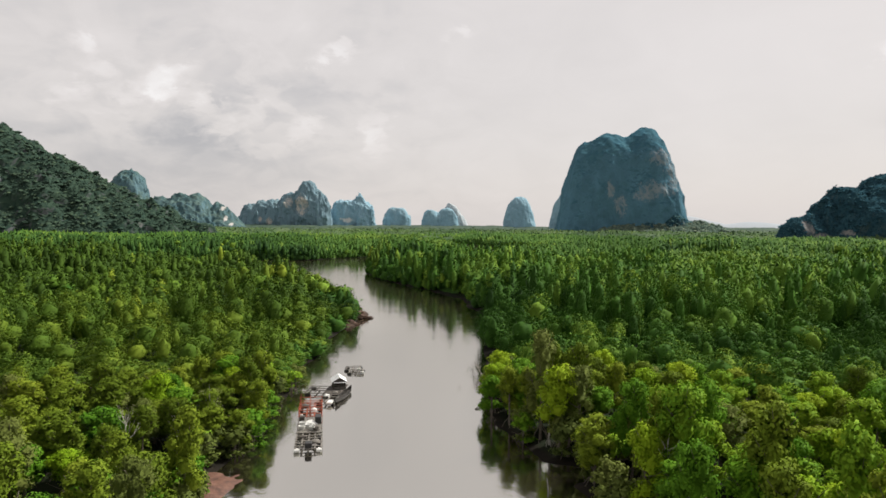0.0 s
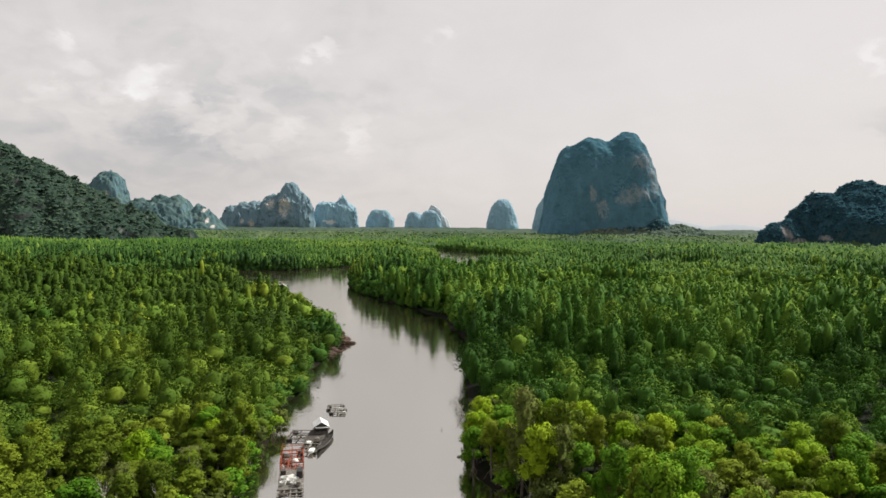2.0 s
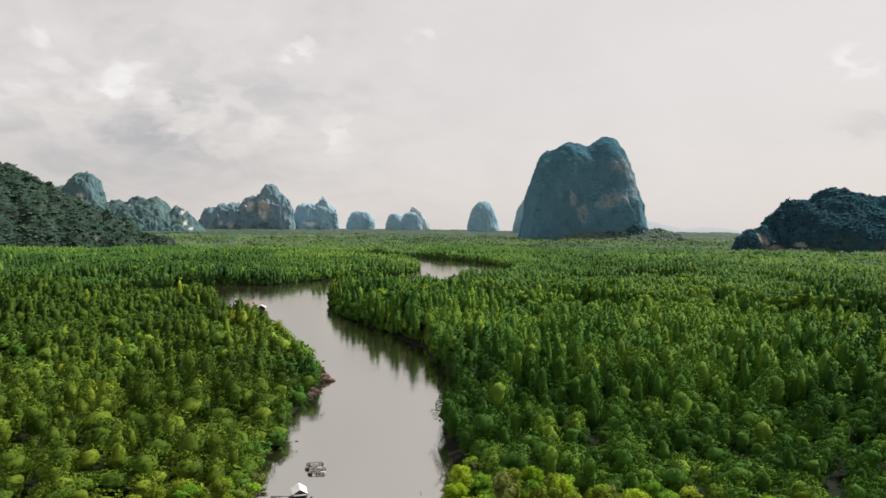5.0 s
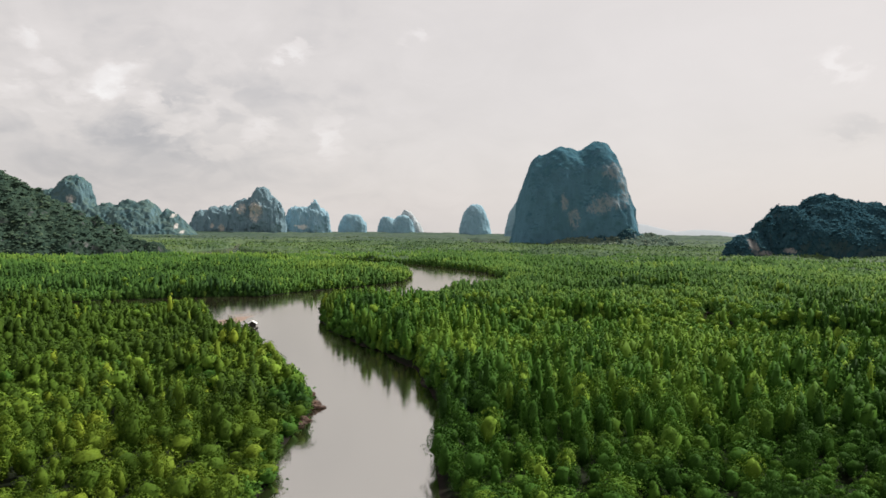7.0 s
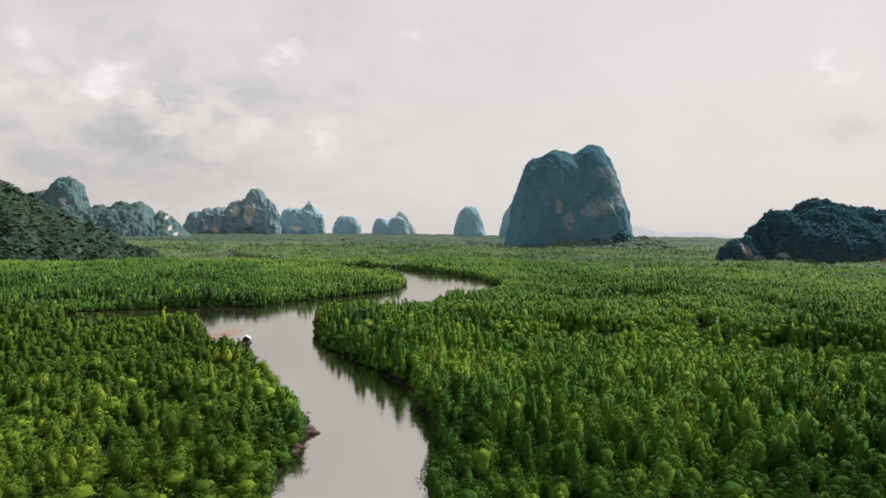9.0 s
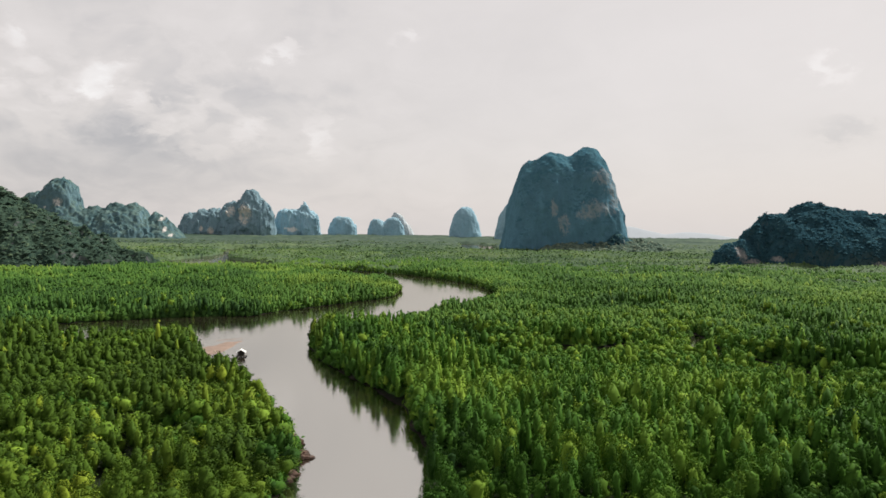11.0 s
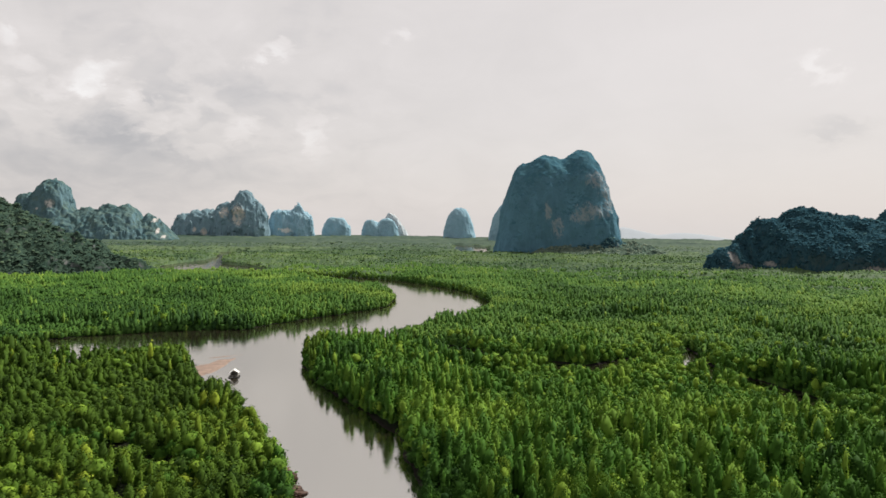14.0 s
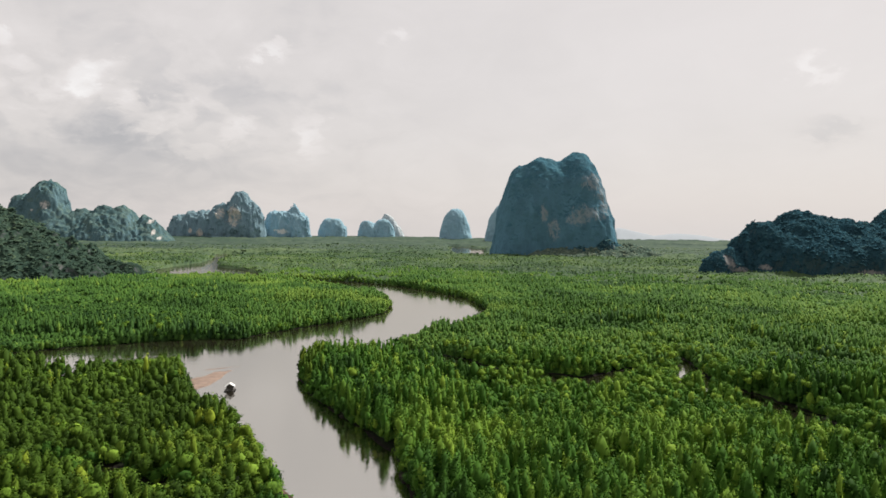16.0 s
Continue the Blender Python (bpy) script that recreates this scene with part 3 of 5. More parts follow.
# ---- hills ----
# lobes: x, y, reach to the west, to the east, in depth, height, roundness, fullness
def hill_height(x, y, lobes, rough, seed):
    z = np.full(x.shape, -30.0)
    warp = 1 + 0.06 * fbm(x / rough, y / rough, octaves=3, seed=seed)
    for cx, cy, left, right, deep, high, round_, full in lobes:
        u = np.abs(x - cx) / np.where(x < cx, left, right) * warp
        v = np.abs(y - cy) / deep * warp
        r = np.hypot(u, v)
        # a negative fullness means slopes that end in a cliff of that share
        top = high * (1 + full * r**round_) if full < 0 else high * np.clip(1 - r**round_, 0, 1) ** full
        z = np.maximum(z, np.where(r < 1, top, 60 * (1 - r)))
    return z


def build_hill(name, lobes, material, step, label, rough=30.0, relief=4.0, seed=1, bush=None, kind="", shaggy=0.0, bare=()):
    lo_x = min(l[0] - l[2] for l in lobes) - 2 * step
    hi_x = max(l[0] + l[3] for l in lobes) + 2 * step
    lo_y = min(l[1] - l[4] for l in lobes) - 2 * step
    hi_y = max(l[1] + l[4] for l in lobes) + 2 * step
    xs, ys = np.arange(lo_x, hi_x + step, step), np.arange(lo_y, hi_y + step, step)
    y, x = np.meshgrid(ys, xs, indexing="ij")
    z = hill_height(x, y, lobes, rough * 2, seed)
    body = smooth(0, 12, z)
    dx_ = relief * fbm(x / rough, y / rough, z / rough / 2, 4, seed + 3) * body
    dy_ = relief * 1.6 * fbm(x / rough + 9, y / rough, z / rough / 2, 4, seed + 4) * body
    z = z + relief * 0.9 * fbm(x / rough * 1.7, y / rough * 1.7, 0, 4, seed + 5) * body
    if shaggy:
        # treetops: every point of the slope stands a little higher or lower
        ruf = np.random.default_rng(seed).normal(size=(3, *x.shape)) * shaggy * body
        dx_, dy_, z = dx_ + ruf[0] * 0.4, dy_ + ruf[1] * 0.4, z + ruf[2] + shaggy * 1.5 * fbm(x / 9, y / 9, 0, 2, seed + 6) * body
    verts = np.stack([x + dx_, y + dy_, z + rim_lift(x, y) * 0.5], -1)
    thing = new(name, mesh_of(name, verts.reshape(-1, 3), grid_faces(*x.shape), material, True))
    tagged(thing, label, "hill")
    if bush:
        spacing, size, mat, upright = bush
        cells = verts[::1, ::1].reshape(-1, 3)
        # a bush on every patch of the slope that is not a sheer face
        du = verts[:-1, 1:] - verts[:-1, :-1]
        dv = verts[1:, :-1] - verts[:-1, :-1]
        n = np.cross(du, dv)
        area = np.linalg.norm(n, axis=-1)
        up = np.abs(n[..., 2]) / np.maximum(area, 1e-6)
        want = area / spacing**2 * smooth(upright - 0.12, upright + 0.12, up + 0.25 * fbm(x[:-1, :-1] / 25, y[:-1, :-1] / 25, 0, 3, seed + 8))
        facing = n[..., 1] * np.sign(n[..., 2]) < 0.35 * area       # the slopes towards the river
        want = np.where((verts[:-1, :-1, 2] > 1) & facing, want, 0)
        count = np.floor(want + rng.random(want.shape)).astype(int)
        i, j = np.nonzero(count)
        rep = count[i, j]
        i, j = np.repeat(i, rep), np.repeat(j, rep)
        f, g = rng.random((2, len(i)))
        p = verts[i, j] + du[i, j] * f[:, None] + dv[i, j] * g[:, None]
        for sx, sz, rx, rz in bare:
            p = p[((p[:, 0] - sx) / rx) ** 2 + ((p[:, 2] - sz) / rz) ** 2 > 0.8]
        ob = new("bush_cover", tufts(p - np.array([0, 0, size * 0.3]), size * np.exp(rng.normal(-0.05, 0.35, len(p))), 0.75, mat, 3, 0.26, seed, levels=3, ring=5, rise=1.5))
        ob.parent = thing
        tagged(ob, "dense dark green bushes and trees on the slope", kind="stuff")
    return thing


def skin_of(d, low, step):
    """The closed skin round the places of a grid where d is positive: one point a crossed cell, one face a crossed edge."""
    inside = d > 0
    nx, ny, nz = (n - 1 for n in d.shape)
    corners = [(a, b, c) for a in (0, 1) for b in (0, 1) for c in (0, 1)]
    at = lambda arr, o: arr[o[0]:o[0] + nx, o[1]:o[1] + ny, o[2]:o[2] + nz]
    hits = sum(at(inside, o).astype(np.int8) for o in corners)
    i, j, k = np.nonzero((hits > 0) & (hits < 8))
    index = np.full((nx, ny, nz), -1)
    index[i, j, k] = np.arange(len(i))
    total, count = np.zeros((len(i), 3)), np.zeros(len(i))
    for p in corners:
        for axis in range(3):
            if p[axis]:
                continue
            q = tuple(v + (n == axis) for n, v in enumerate(p))
            u, w = d[i + p[0], j + p[1], k + p[2]], d[i + q[0], j + q[1], k + q[2]]
            cross = (u > 0) != (w > 0)
            f = np.where(cross, u / np.where(cross, u - w, 1), 0)
            point = np.array(p, float)[None].repeat(len(i), 0)
            point[:, axis] = f
            total += point * cross[:, None]
            count += cross
    verts = (np.stack([i, j, k], 1) + total / count[:, None]) * step + np.array(low)
    faces = []
    for axis in range(3):
        b, c = (axis + 1) % 3, (axis + 2) % 3
        here = np.moveaxis(inside, (axis, b, c), (0, 1, 2))
        cell = np.moveaxis(index, (axis, b, c), (0, 1, 2))
        e = np.nonzero(here[:-1, 1:-1, 1:-1] != here[1:, 1:-1, 1:-1])
        m, n, o = e[0], e[1] + 1, e[2] + 1
        quad = np.stack([cell[m, n - 1, o - 1], cell[m, n, o - 1], cell[m, n, o], cell[m, n - 1, o]], 1)
        faces.append(np.where(here[m, n, o][:, None], quad, quad[:, ::-1]))
    return verts, np.concatenate(faces)


def build_karst(name, lobes, material, label, rough=60.0, relief=7.0, seed=1, step=5.0, blend=20.0, flutes=1.0):
    """A karst: rounded bodies grown into one another, its walls worn, fluted and ledged."""
    lo = np.array([min(l[0] - l[2] for l in lobes) - 20, min(l[1] - l[4] for l in lobes) - 20, -12.0])
    hi = np.array([max(l[0] + l[3] for l in lobes) + 20, max(l[1] + l[4] for l in lobes) + 20, max(l[5] for l in lobes) + 20])
    x, y, z = np.meshgrid(*(np.arange(a, b + step, step) for a, b in zip(lo, hi)), indexing="ij")
    d = None
    for cx, cy, left, right, deep, high, round_, full in lobes:
        wide = np.where(x < cx, left, right)
        q = ((np.abs(x - cx) / wide) ** 2.4 + (np.abs(y - cy) / deep) ** 2.4) ** (1 / 2.4)
        t = np.clip(z / high, 0, None)
        f = 1 - q**round_ - t ** (1 / full)
        steep = round_ * np.maximum(q, 0.3) ** (round_ - 1) / np.minimum(wide, deep)
        rise = (t + 1e-6) ** (1 / full - 1) / full / high
        g = f / np.hypot(steep, rise)
        if d is None:
            d = g
        else:
            h = np.clip(blend - np.abs(d - g), 0, None) / blend
            d = np.maximum(d, g) + h * h * blend / 4
    near = np.abs(d) < 3.2 * relief + 2 * step
    px, py, pz = x[near], y[near], z[near]
    wear = relief * fbm(px / rough, py / rough, pz / rough / 1.3, 4, seed)
    wear += relief * 0.5 * flutes * fbm(px / rough * 3.5, py / rough * 3.5, pz / rough, 3, seed + 5)
    wear -= relief * 0.8 * np.abs(fbm(px / rough * 1.4, py / rough * 1.4, pz / rough / 2.2, 3, seed + 7))
    wear += relief * 0.3 * fbm(px / 13, py / 13, pz / 17, 2, seed + 9)
    wear += 0.08 * step * np.random.default_rng(seed).normal(size=len(px))
    d[near] += wear + relief * 0.2
    verts, faces = skin_of(d, lo, step)
    verts[:, 2] += rim_lift(verts[:, 0], verts[:, 1])
    return tagged(new(name, mesh_of(name, verts, faces, material, True)), label, "hill")


HILL_WEST = ((-819, 1060, 460, 465, 165, 232, 1.0, 1.0), (-560, 1050, 90, 200, 100, 62, 1.6, 0.9))
build_hill("limestone_hill", HILL_WEST, MAT_HILL, 3.2, "steep hillside covered with dark green forest", 40, 9.0, 11, (4.7, 3.0, MAT_HILL_LEAF, 0.3), shaggy=1.1)
HILL_EAST = ((688, 1250, 18, 58, 60, 80, 2.2, 0.6), (727, 1250, 42, 70, 90, 104, 2.0, 0.6), (813, 1255, 100, 105, 120, 124, 2.0, 0.7),
             (884, 1255, 70, 100, 115, 112, 2.0, 0.7), (931, 1250, 56, 80, 110, 106, 2.0, 0.7), (1049, 1260, 110, 160, 125, 142, 2.0, 0.7),
             (637, 1235, 34, 42, 40, 47, 1.6, 0.8), (662, 1240, 26, 40, 50, 54, 1.8, 0.7), (815, 1215, 135, 330, 95, 88, 2.2, 0.55))
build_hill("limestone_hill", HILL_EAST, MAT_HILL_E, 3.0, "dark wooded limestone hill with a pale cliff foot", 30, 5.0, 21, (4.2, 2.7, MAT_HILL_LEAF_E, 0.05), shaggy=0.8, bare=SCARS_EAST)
TOWER = ((397, 2000, 76, 112, 125, 276, 1.5, 0.8), (470, 2000, 110, 128, 140, 301, 2.4, 0.6), (574, 1998, 104, 108, 145, 316, 2.6, 0.72), (622, 1990, 62, 50, 128, 146, 3.4, 0.22))
tower = build_karst("limestone_tower", TOWER, MAT_TOWER, "huge limestone tower, blue-grey with haze, with pale cliff scars", 70, 4.2, 31, 3.2, 22, 1.3)
TALUS = ((715, 1940, 90, 130, 80, 48, 1.3, 1.0), (625, 1880, 150, 120, 90, 46, 1.5, 1.0), (490, 1865, 120, 170, 80, 34, 1.5, 1.0))
build_hill("wooded_rise", TALUS, MAT_TALUS, 4.0, "low wooded mound at the foot of the limestone tower", 25, 4.0, 41, (6.0, 3.4, MAT_TALUS_LEAF, 0.1), shaggy=1.4)
FOOT = ((622, 1895, 80, 85, 75, 98, 1.2, 1.0), (560, 1890, 70, 90, 70, 66, 1.2, 1.0))
foot = build_hill("wooded_slope", FOOT, MAT_HILL_E, 4.0, "teal wooded slope against the foot of the tower", 25, 5.0, 43, (6.0, 3.4, MAT_FOOT_LEAF, 0.05), shaggy=1.4)
foot.parent = tower
del foot["category"]
tagged(foot, "teal wooded slope against the foot of the tower")
RANGE_WEST = ((-1651, 3450, 108, 104, 130, 298, 2.6, 0.5), (-1783, 3460, 60, 100, 100, 230, 2.6, 0.5), (-1600, 3420, 230, 180, 190, 185, 1.3, 1.0),
              (-1478, 3440, 150, 150, 190, 168, 1.4, 0.9), (-1371, 3430, 140, 150, 200, 188, 1.4, 0.85), (-1285, 3430, 124, 110, 180, 181, 1.5, 0.8),
              (-1188, 3430, 42, 90, 70, 150, 1.6, 0.75), (-1180, 3430, 90, 135, 140, 128, 1.2, 1.0))
build_karst("limestone_range", RANGE_WEST, MAT_RANGE, "wooded limestone karsts with a white cliff scar", 42, 7.5, 51, 5.0, 24, 1.4)
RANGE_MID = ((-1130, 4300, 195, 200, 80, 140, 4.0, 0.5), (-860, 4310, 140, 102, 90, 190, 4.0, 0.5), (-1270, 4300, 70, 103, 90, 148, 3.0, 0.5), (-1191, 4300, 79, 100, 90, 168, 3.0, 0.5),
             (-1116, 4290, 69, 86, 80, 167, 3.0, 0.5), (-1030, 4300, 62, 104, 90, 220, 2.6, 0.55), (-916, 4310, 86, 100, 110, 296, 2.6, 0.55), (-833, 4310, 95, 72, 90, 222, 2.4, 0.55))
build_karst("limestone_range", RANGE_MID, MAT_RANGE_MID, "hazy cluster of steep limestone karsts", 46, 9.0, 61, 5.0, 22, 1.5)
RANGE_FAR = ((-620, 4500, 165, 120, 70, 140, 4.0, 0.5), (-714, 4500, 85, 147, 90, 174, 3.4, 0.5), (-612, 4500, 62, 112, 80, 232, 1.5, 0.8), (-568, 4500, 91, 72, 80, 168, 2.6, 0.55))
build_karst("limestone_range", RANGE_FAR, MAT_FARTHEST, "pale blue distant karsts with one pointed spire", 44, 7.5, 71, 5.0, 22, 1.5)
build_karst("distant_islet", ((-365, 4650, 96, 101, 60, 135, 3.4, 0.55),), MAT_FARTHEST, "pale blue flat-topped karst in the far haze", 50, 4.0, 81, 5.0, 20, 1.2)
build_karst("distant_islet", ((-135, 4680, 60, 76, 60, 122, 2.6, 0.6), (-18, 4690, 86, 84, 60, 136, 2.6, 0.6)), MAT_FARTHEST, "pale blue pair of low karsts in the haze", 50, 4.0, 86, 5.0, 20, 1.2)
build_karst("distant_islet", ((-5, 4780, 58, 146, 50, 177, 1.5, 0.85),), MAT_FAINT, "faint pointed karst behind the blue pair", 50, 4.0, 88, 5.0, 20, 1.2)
build_karst("limestone_dome", ((457, 4400, 107, 108, 90, 209, 2.4, 0.72),), MAT_FARTHEST, "bullet-shaped limestone dome, blue with haze", 50, 4.0, 91, 5.0, 20, 1.2)
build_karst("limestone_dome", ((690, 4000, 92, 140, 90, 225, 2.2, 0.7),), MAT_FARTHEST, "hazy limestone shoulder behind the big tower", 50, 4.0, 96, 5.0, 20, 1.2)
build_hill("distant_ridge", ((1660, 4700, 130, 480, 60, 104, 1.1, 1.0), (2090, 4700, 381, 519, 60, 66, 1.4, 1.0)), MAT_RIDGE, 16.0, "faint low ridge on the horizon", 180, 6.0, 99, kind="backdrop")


# ---- forest ----
ALL_HILLS = HILL_WEST + HILL_EAST + TOWER + TALUS


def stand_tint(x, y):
    """Tint by area: light by the near west bank, darker behind it on the point."""
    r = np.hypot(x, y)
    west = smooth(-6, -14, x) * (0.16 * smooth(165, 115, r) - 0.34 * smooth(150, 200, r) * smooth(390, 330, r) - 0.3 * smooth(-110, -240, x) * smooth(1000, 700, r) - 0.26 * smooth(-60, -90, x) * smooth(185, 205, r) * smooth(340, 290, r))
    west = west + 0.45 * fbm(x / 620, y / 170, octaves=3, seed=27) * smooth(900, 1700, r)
    # east bank trees: the shade of the bank face is put into their tint
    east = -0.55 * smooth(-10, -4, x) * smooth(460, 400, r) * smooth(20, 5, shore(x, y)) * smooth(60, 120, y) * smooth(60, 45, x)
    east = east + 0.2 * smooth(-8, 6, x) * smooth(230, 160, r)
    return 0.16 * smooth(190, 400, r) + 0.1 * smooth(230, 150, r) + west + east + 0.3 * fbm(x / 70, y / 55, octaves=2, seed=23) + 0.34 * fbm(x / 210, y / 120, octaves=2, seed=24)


def canopy_height(x, y):
    """Height of the tree tops over the mud."""
    r = np.hypot(x, y)
    h = 8.4 + 2.4 * smooth(100, 230, r) + 2.2 * fbm(x / 46, y / 46, octaves=3, seed=15) + 1.0 * fbm(x / 13, y / 13, octaves=2, seed=16)
    h = h + 3.6 * smooth(0.49, 0.55, vnoise(x / 52, y / 52, seed=17)) - 1.8
    h = h + (4.4 * smooth(0.45, 0.53, vnoise(x / 62, y / 40, seed=18)) - 2.4) * smooth(150, 320, r)
    # the river's own banks keep tall trees to the edge, the creeks do not
    tall = 0.1 * np.maximum(smooth(-10, -4, x) * smooth(52, 40, x) * smooth(400, 360, y), smooth(220, 160, r))
    # winding seams between the stands
    seam = np.abs(fbm(x / 75, y / 60, octaves=2, seed=29))
    h = h * (1 - 0.5 * smooth(0.10, 0.03, seam) * smooth(120, 200, r) * smooth(900, 600, r))
    h = h + 4.0 * (smooth(0.46, 0.5, vnoise(x / 420, y / 120, seed=31)) - 0.5) * smooth(900, 1400, r)
    rim = np.where((x < -20) & (r > 160) & (y < 400), 0.66, 0.88 + tall)
    return np.maximum(h, 4.0) * (rim + (1 - rim) * smooth(0, 10, shore(x, y)))


def scattered(spacing, r0, r1, seed, west=-0.72, east=0.83, edge=1.0):
    """Places of trees in the stretch of forest that the flight looks over."""
    r = np.random.default_rng(seed)
    gx, gy = np.meshgrid(np.arange(-0.8 * r1, 0.9 * r1, spacing), np.arange(20, r1, spacing * 0.92))
    gx = gx + (np.arange(len(gy)) % 2)[:, None] * spacing * 0.5
    x = (gx + r.uniform(-0.5, 0.5, gx.shape) * spacing).ravel()
    y = (gy + r.uniform(-0.5, 0.5, gx.shape) * spacing).ravel()
    d = np.hypot(x, y)
    keep = (d >= r0) & (d < r1) & (x > west * y - 22) & (x < east * y + 22)
    x, y = x[keep], y[keep]
    keep = (shore(x, y) > edge) & (fbm(x / 9, y / 9, octaves=2, seed=19) > -0.8)
    x, y = x[keep], y[keep]
    keep = hill_height(x, y, ALL_HILLS, 60, 1) < 4
    return x[keep], y[keep]


def build_forest(x, y, height, name, label, sprays, size, seed, wide=1.0, material=MAT_FOREST, **form):
    kinds, leans, quads, caps = forest_kinds(12, sprays, size, seed, **form)
    r = np.random.default_rng(seed + 1)
    n = len(x)
    w = np.clip(np.exp(r.normal(0.03, 0.22, n)), 0.6, 1.7) * 11.0 * wide
    pick, turn = r.integers(0, len(kinds), n), r.random(n) * 6.283
    v = turned(kinds[pick], turn) * np.stack([w, w, height], 1)[:, None] + np.stack([x, y, 0 * x + 0.2], 1)[:, None]
    me = assembled(name, v, turned(leans[pick], turn), quads, caps, material)
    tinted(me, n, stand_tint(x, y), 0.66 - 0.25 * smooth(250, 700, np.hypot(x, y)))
    return tagged(new(name, me), label, "forest", kind="stuff")


def tops(x, y, seed, spread=0.32):
    r = np.random.default_rng(seed)
    return canopy_height(x, y) * (1 + spread * r.uniform(-1.3, 0.8, len(x)))


NEAR, CLOSE, MIDDLE = 102.0, 180.0, 430.0
fx, fy = scattered(4.2, NEAR, CLOSE, 101, edge=0.3)
west, high = fx < -6, tops(fx, fy, 1, 0.46)
build_forest(fx[west], fy[west], high[west], "mangrove_forest", "olive-green young mangrove forest on the west bank", 460, 0.0118, 201, 1.46, MAT_OLIVE, levels=6, ring=7, core=0.72, stretch=1.7, loose=0.26, girths=(0.11, 0.17), crests=(0.85, 1.15), low=0.3)
build_forest(fx[~west], fy[~west], high[~west], "mangrove_forest", "dense deep-green mangrove forest on the east bank", 460, 0.0118, 202, 1.46, levels=6, ring=7, core=0.72, stretch=1.7, loose=0.26, girths=(0.11, 0.17), crests=(0.85, 1.15), low=0.3)
for r0, r1, form in ((CLOSE, 300.0, (60, 0.03, 203, 1.4)), (300.0, MIDDLE, (22, 0.042, 204, 1.38))):
    fx, fy = scattered(3.2, r0, r1, 103)
    west, high = fx < -36, tops(fx, fy, 2, 0.4)
    build_forest(fx[west], fy[west], high[west], "mangrove_forest_beyond", "dense olive-green mangrove forest on the wooded point", *form, MAT_OLIVE, levels=5, ring=5)
    build_forest(fx[~west], fy[~west], high[~west], "mangrove_forest_beyond", "dense green mangrove forest round the river bend", *form, levels=5, ring=5)

# low growth that hangs over the water's edge
fx, fy = scattered(2.5, NEAR + 4, MIDDLE, 104, edge=0.1)
fringe = (shore(fx, fy) < 3.2) & (rng.random(len(fx)) < np.where((fx < -8) | ((fy > 330) & (fx < 30)), 0.75, 0.05))
fx, fy = fx[fringe], fy[fringe]
build_forest(fx, fy, rng.uniform(2.4, 5.0, len(fx)), "bank_growth", "low mangrove growth hanging over the water's edge", 50, 0.036, 205, 1.3, low=0.02)
fx, fy = scattered(3.4, MIDDLE, 1150.0, 105, edge=0.2)
fringe = shore(fx, fy) < 4.5
fx, fy = fx[fringe], fy[fringe]
build_forest(fx, fy, rng.uniform(3.5, 7.0, len(fx)), "bank_growth_beyond", "low mangrove growth along the far banks", 8, 0.085, 206, 1.5, MAT_BEYOND, low=0.02, levels=4, ring=5)

fx, fy = scattered(3.3, MIDDLE, 760.0, 102, edge=0.6)
build_forest(fx, fy, tops(fx, fy, 3, 0.24), "mangrove_canopy", "unbroken mangrove canopy further up the river", 2, 0.07, 207, 1.25, MAT_BEYOND, levels=3, ring=4, low=0.3, rise=0.35)
fx, fy = scattered(4.3, 760.0, 1200.0, 106, edge=1.5)
build_forest(fx, fy, tops(fx, fy, 4, 0.2), "mangrove_treetops", "mangrove treetops above the closed canopy", 1, 0.08, 208, 1.7, MAT_BEYOND, levels=2, ring=4, low=0.4, rise=0.6)
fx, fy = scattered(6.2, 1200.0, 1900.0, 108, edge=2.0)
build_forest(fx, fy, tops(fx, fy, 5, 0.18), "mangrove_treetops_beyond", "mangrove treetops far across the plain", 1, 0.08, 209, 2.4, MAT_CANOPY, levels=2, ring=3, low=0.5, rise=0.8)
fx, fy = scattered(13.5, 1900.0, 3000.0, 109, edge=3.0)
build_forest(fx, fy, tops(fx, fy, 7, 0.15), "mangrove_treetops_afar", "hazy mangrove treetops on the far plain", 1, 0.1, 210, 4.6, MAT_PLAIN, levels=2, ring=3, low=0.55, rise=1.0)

# rounded lime-green crowns among the narrow ones
fx, fy = scattered(13.0, 200.0, 620.0, 131, edge=2.0)
pick = (vnoise(fx / 60, fy / 40, seed=33) > 0.55) & (rng.random(len(fx)) < 0.7)
gx, gy = scattered(5.5, 200.0, 480.0, 132, edge=1.0)
creek = (shore(gx, gy) < 13) & (gx > 45) & (rng.random(len(gx)) < 0.7)
fx, fy = np.concatenate([fx[pick], gx[creek]]), np.concatenate([fy[pick], gy[creek]])
ob = new("rounded_mangroves", tufts(np.stack([fx, fy, canopy_height(fx, fy) * 0.72], 1), rng.uniform(1.9, 3.3, len(fx)), None, MAT_FOREST, 80, 0.14, 44, 0 * fx + 0.6, levels=5, ring=8))
tagged(ob, "rounded lime-green crowns among the mangroves", "forest", kind="stuff")

# rounded crowns in the front row of the banks
fx, fy = scattered(4.2, 185.0, 900.0, 133, edge=0.6)
front = (shore(fx, fy) < 5.0) & (rng.random(len(fx)) < 0.55)
fx, fy = fx[front], fy[front]
ob = new("bank_mangroves", tufts(np.stack([fx, fy, canopy_height(fx, fy) * 0.3], 1), rng.uniform(1.6, 2.9, len(fx)), 1.7, MAT_FOREST, 34, 0.2, 46, 0 * fx + rng.uniform(-0.1, 0.3, len(fx)), levels=4, ring=6, rise=0.0))
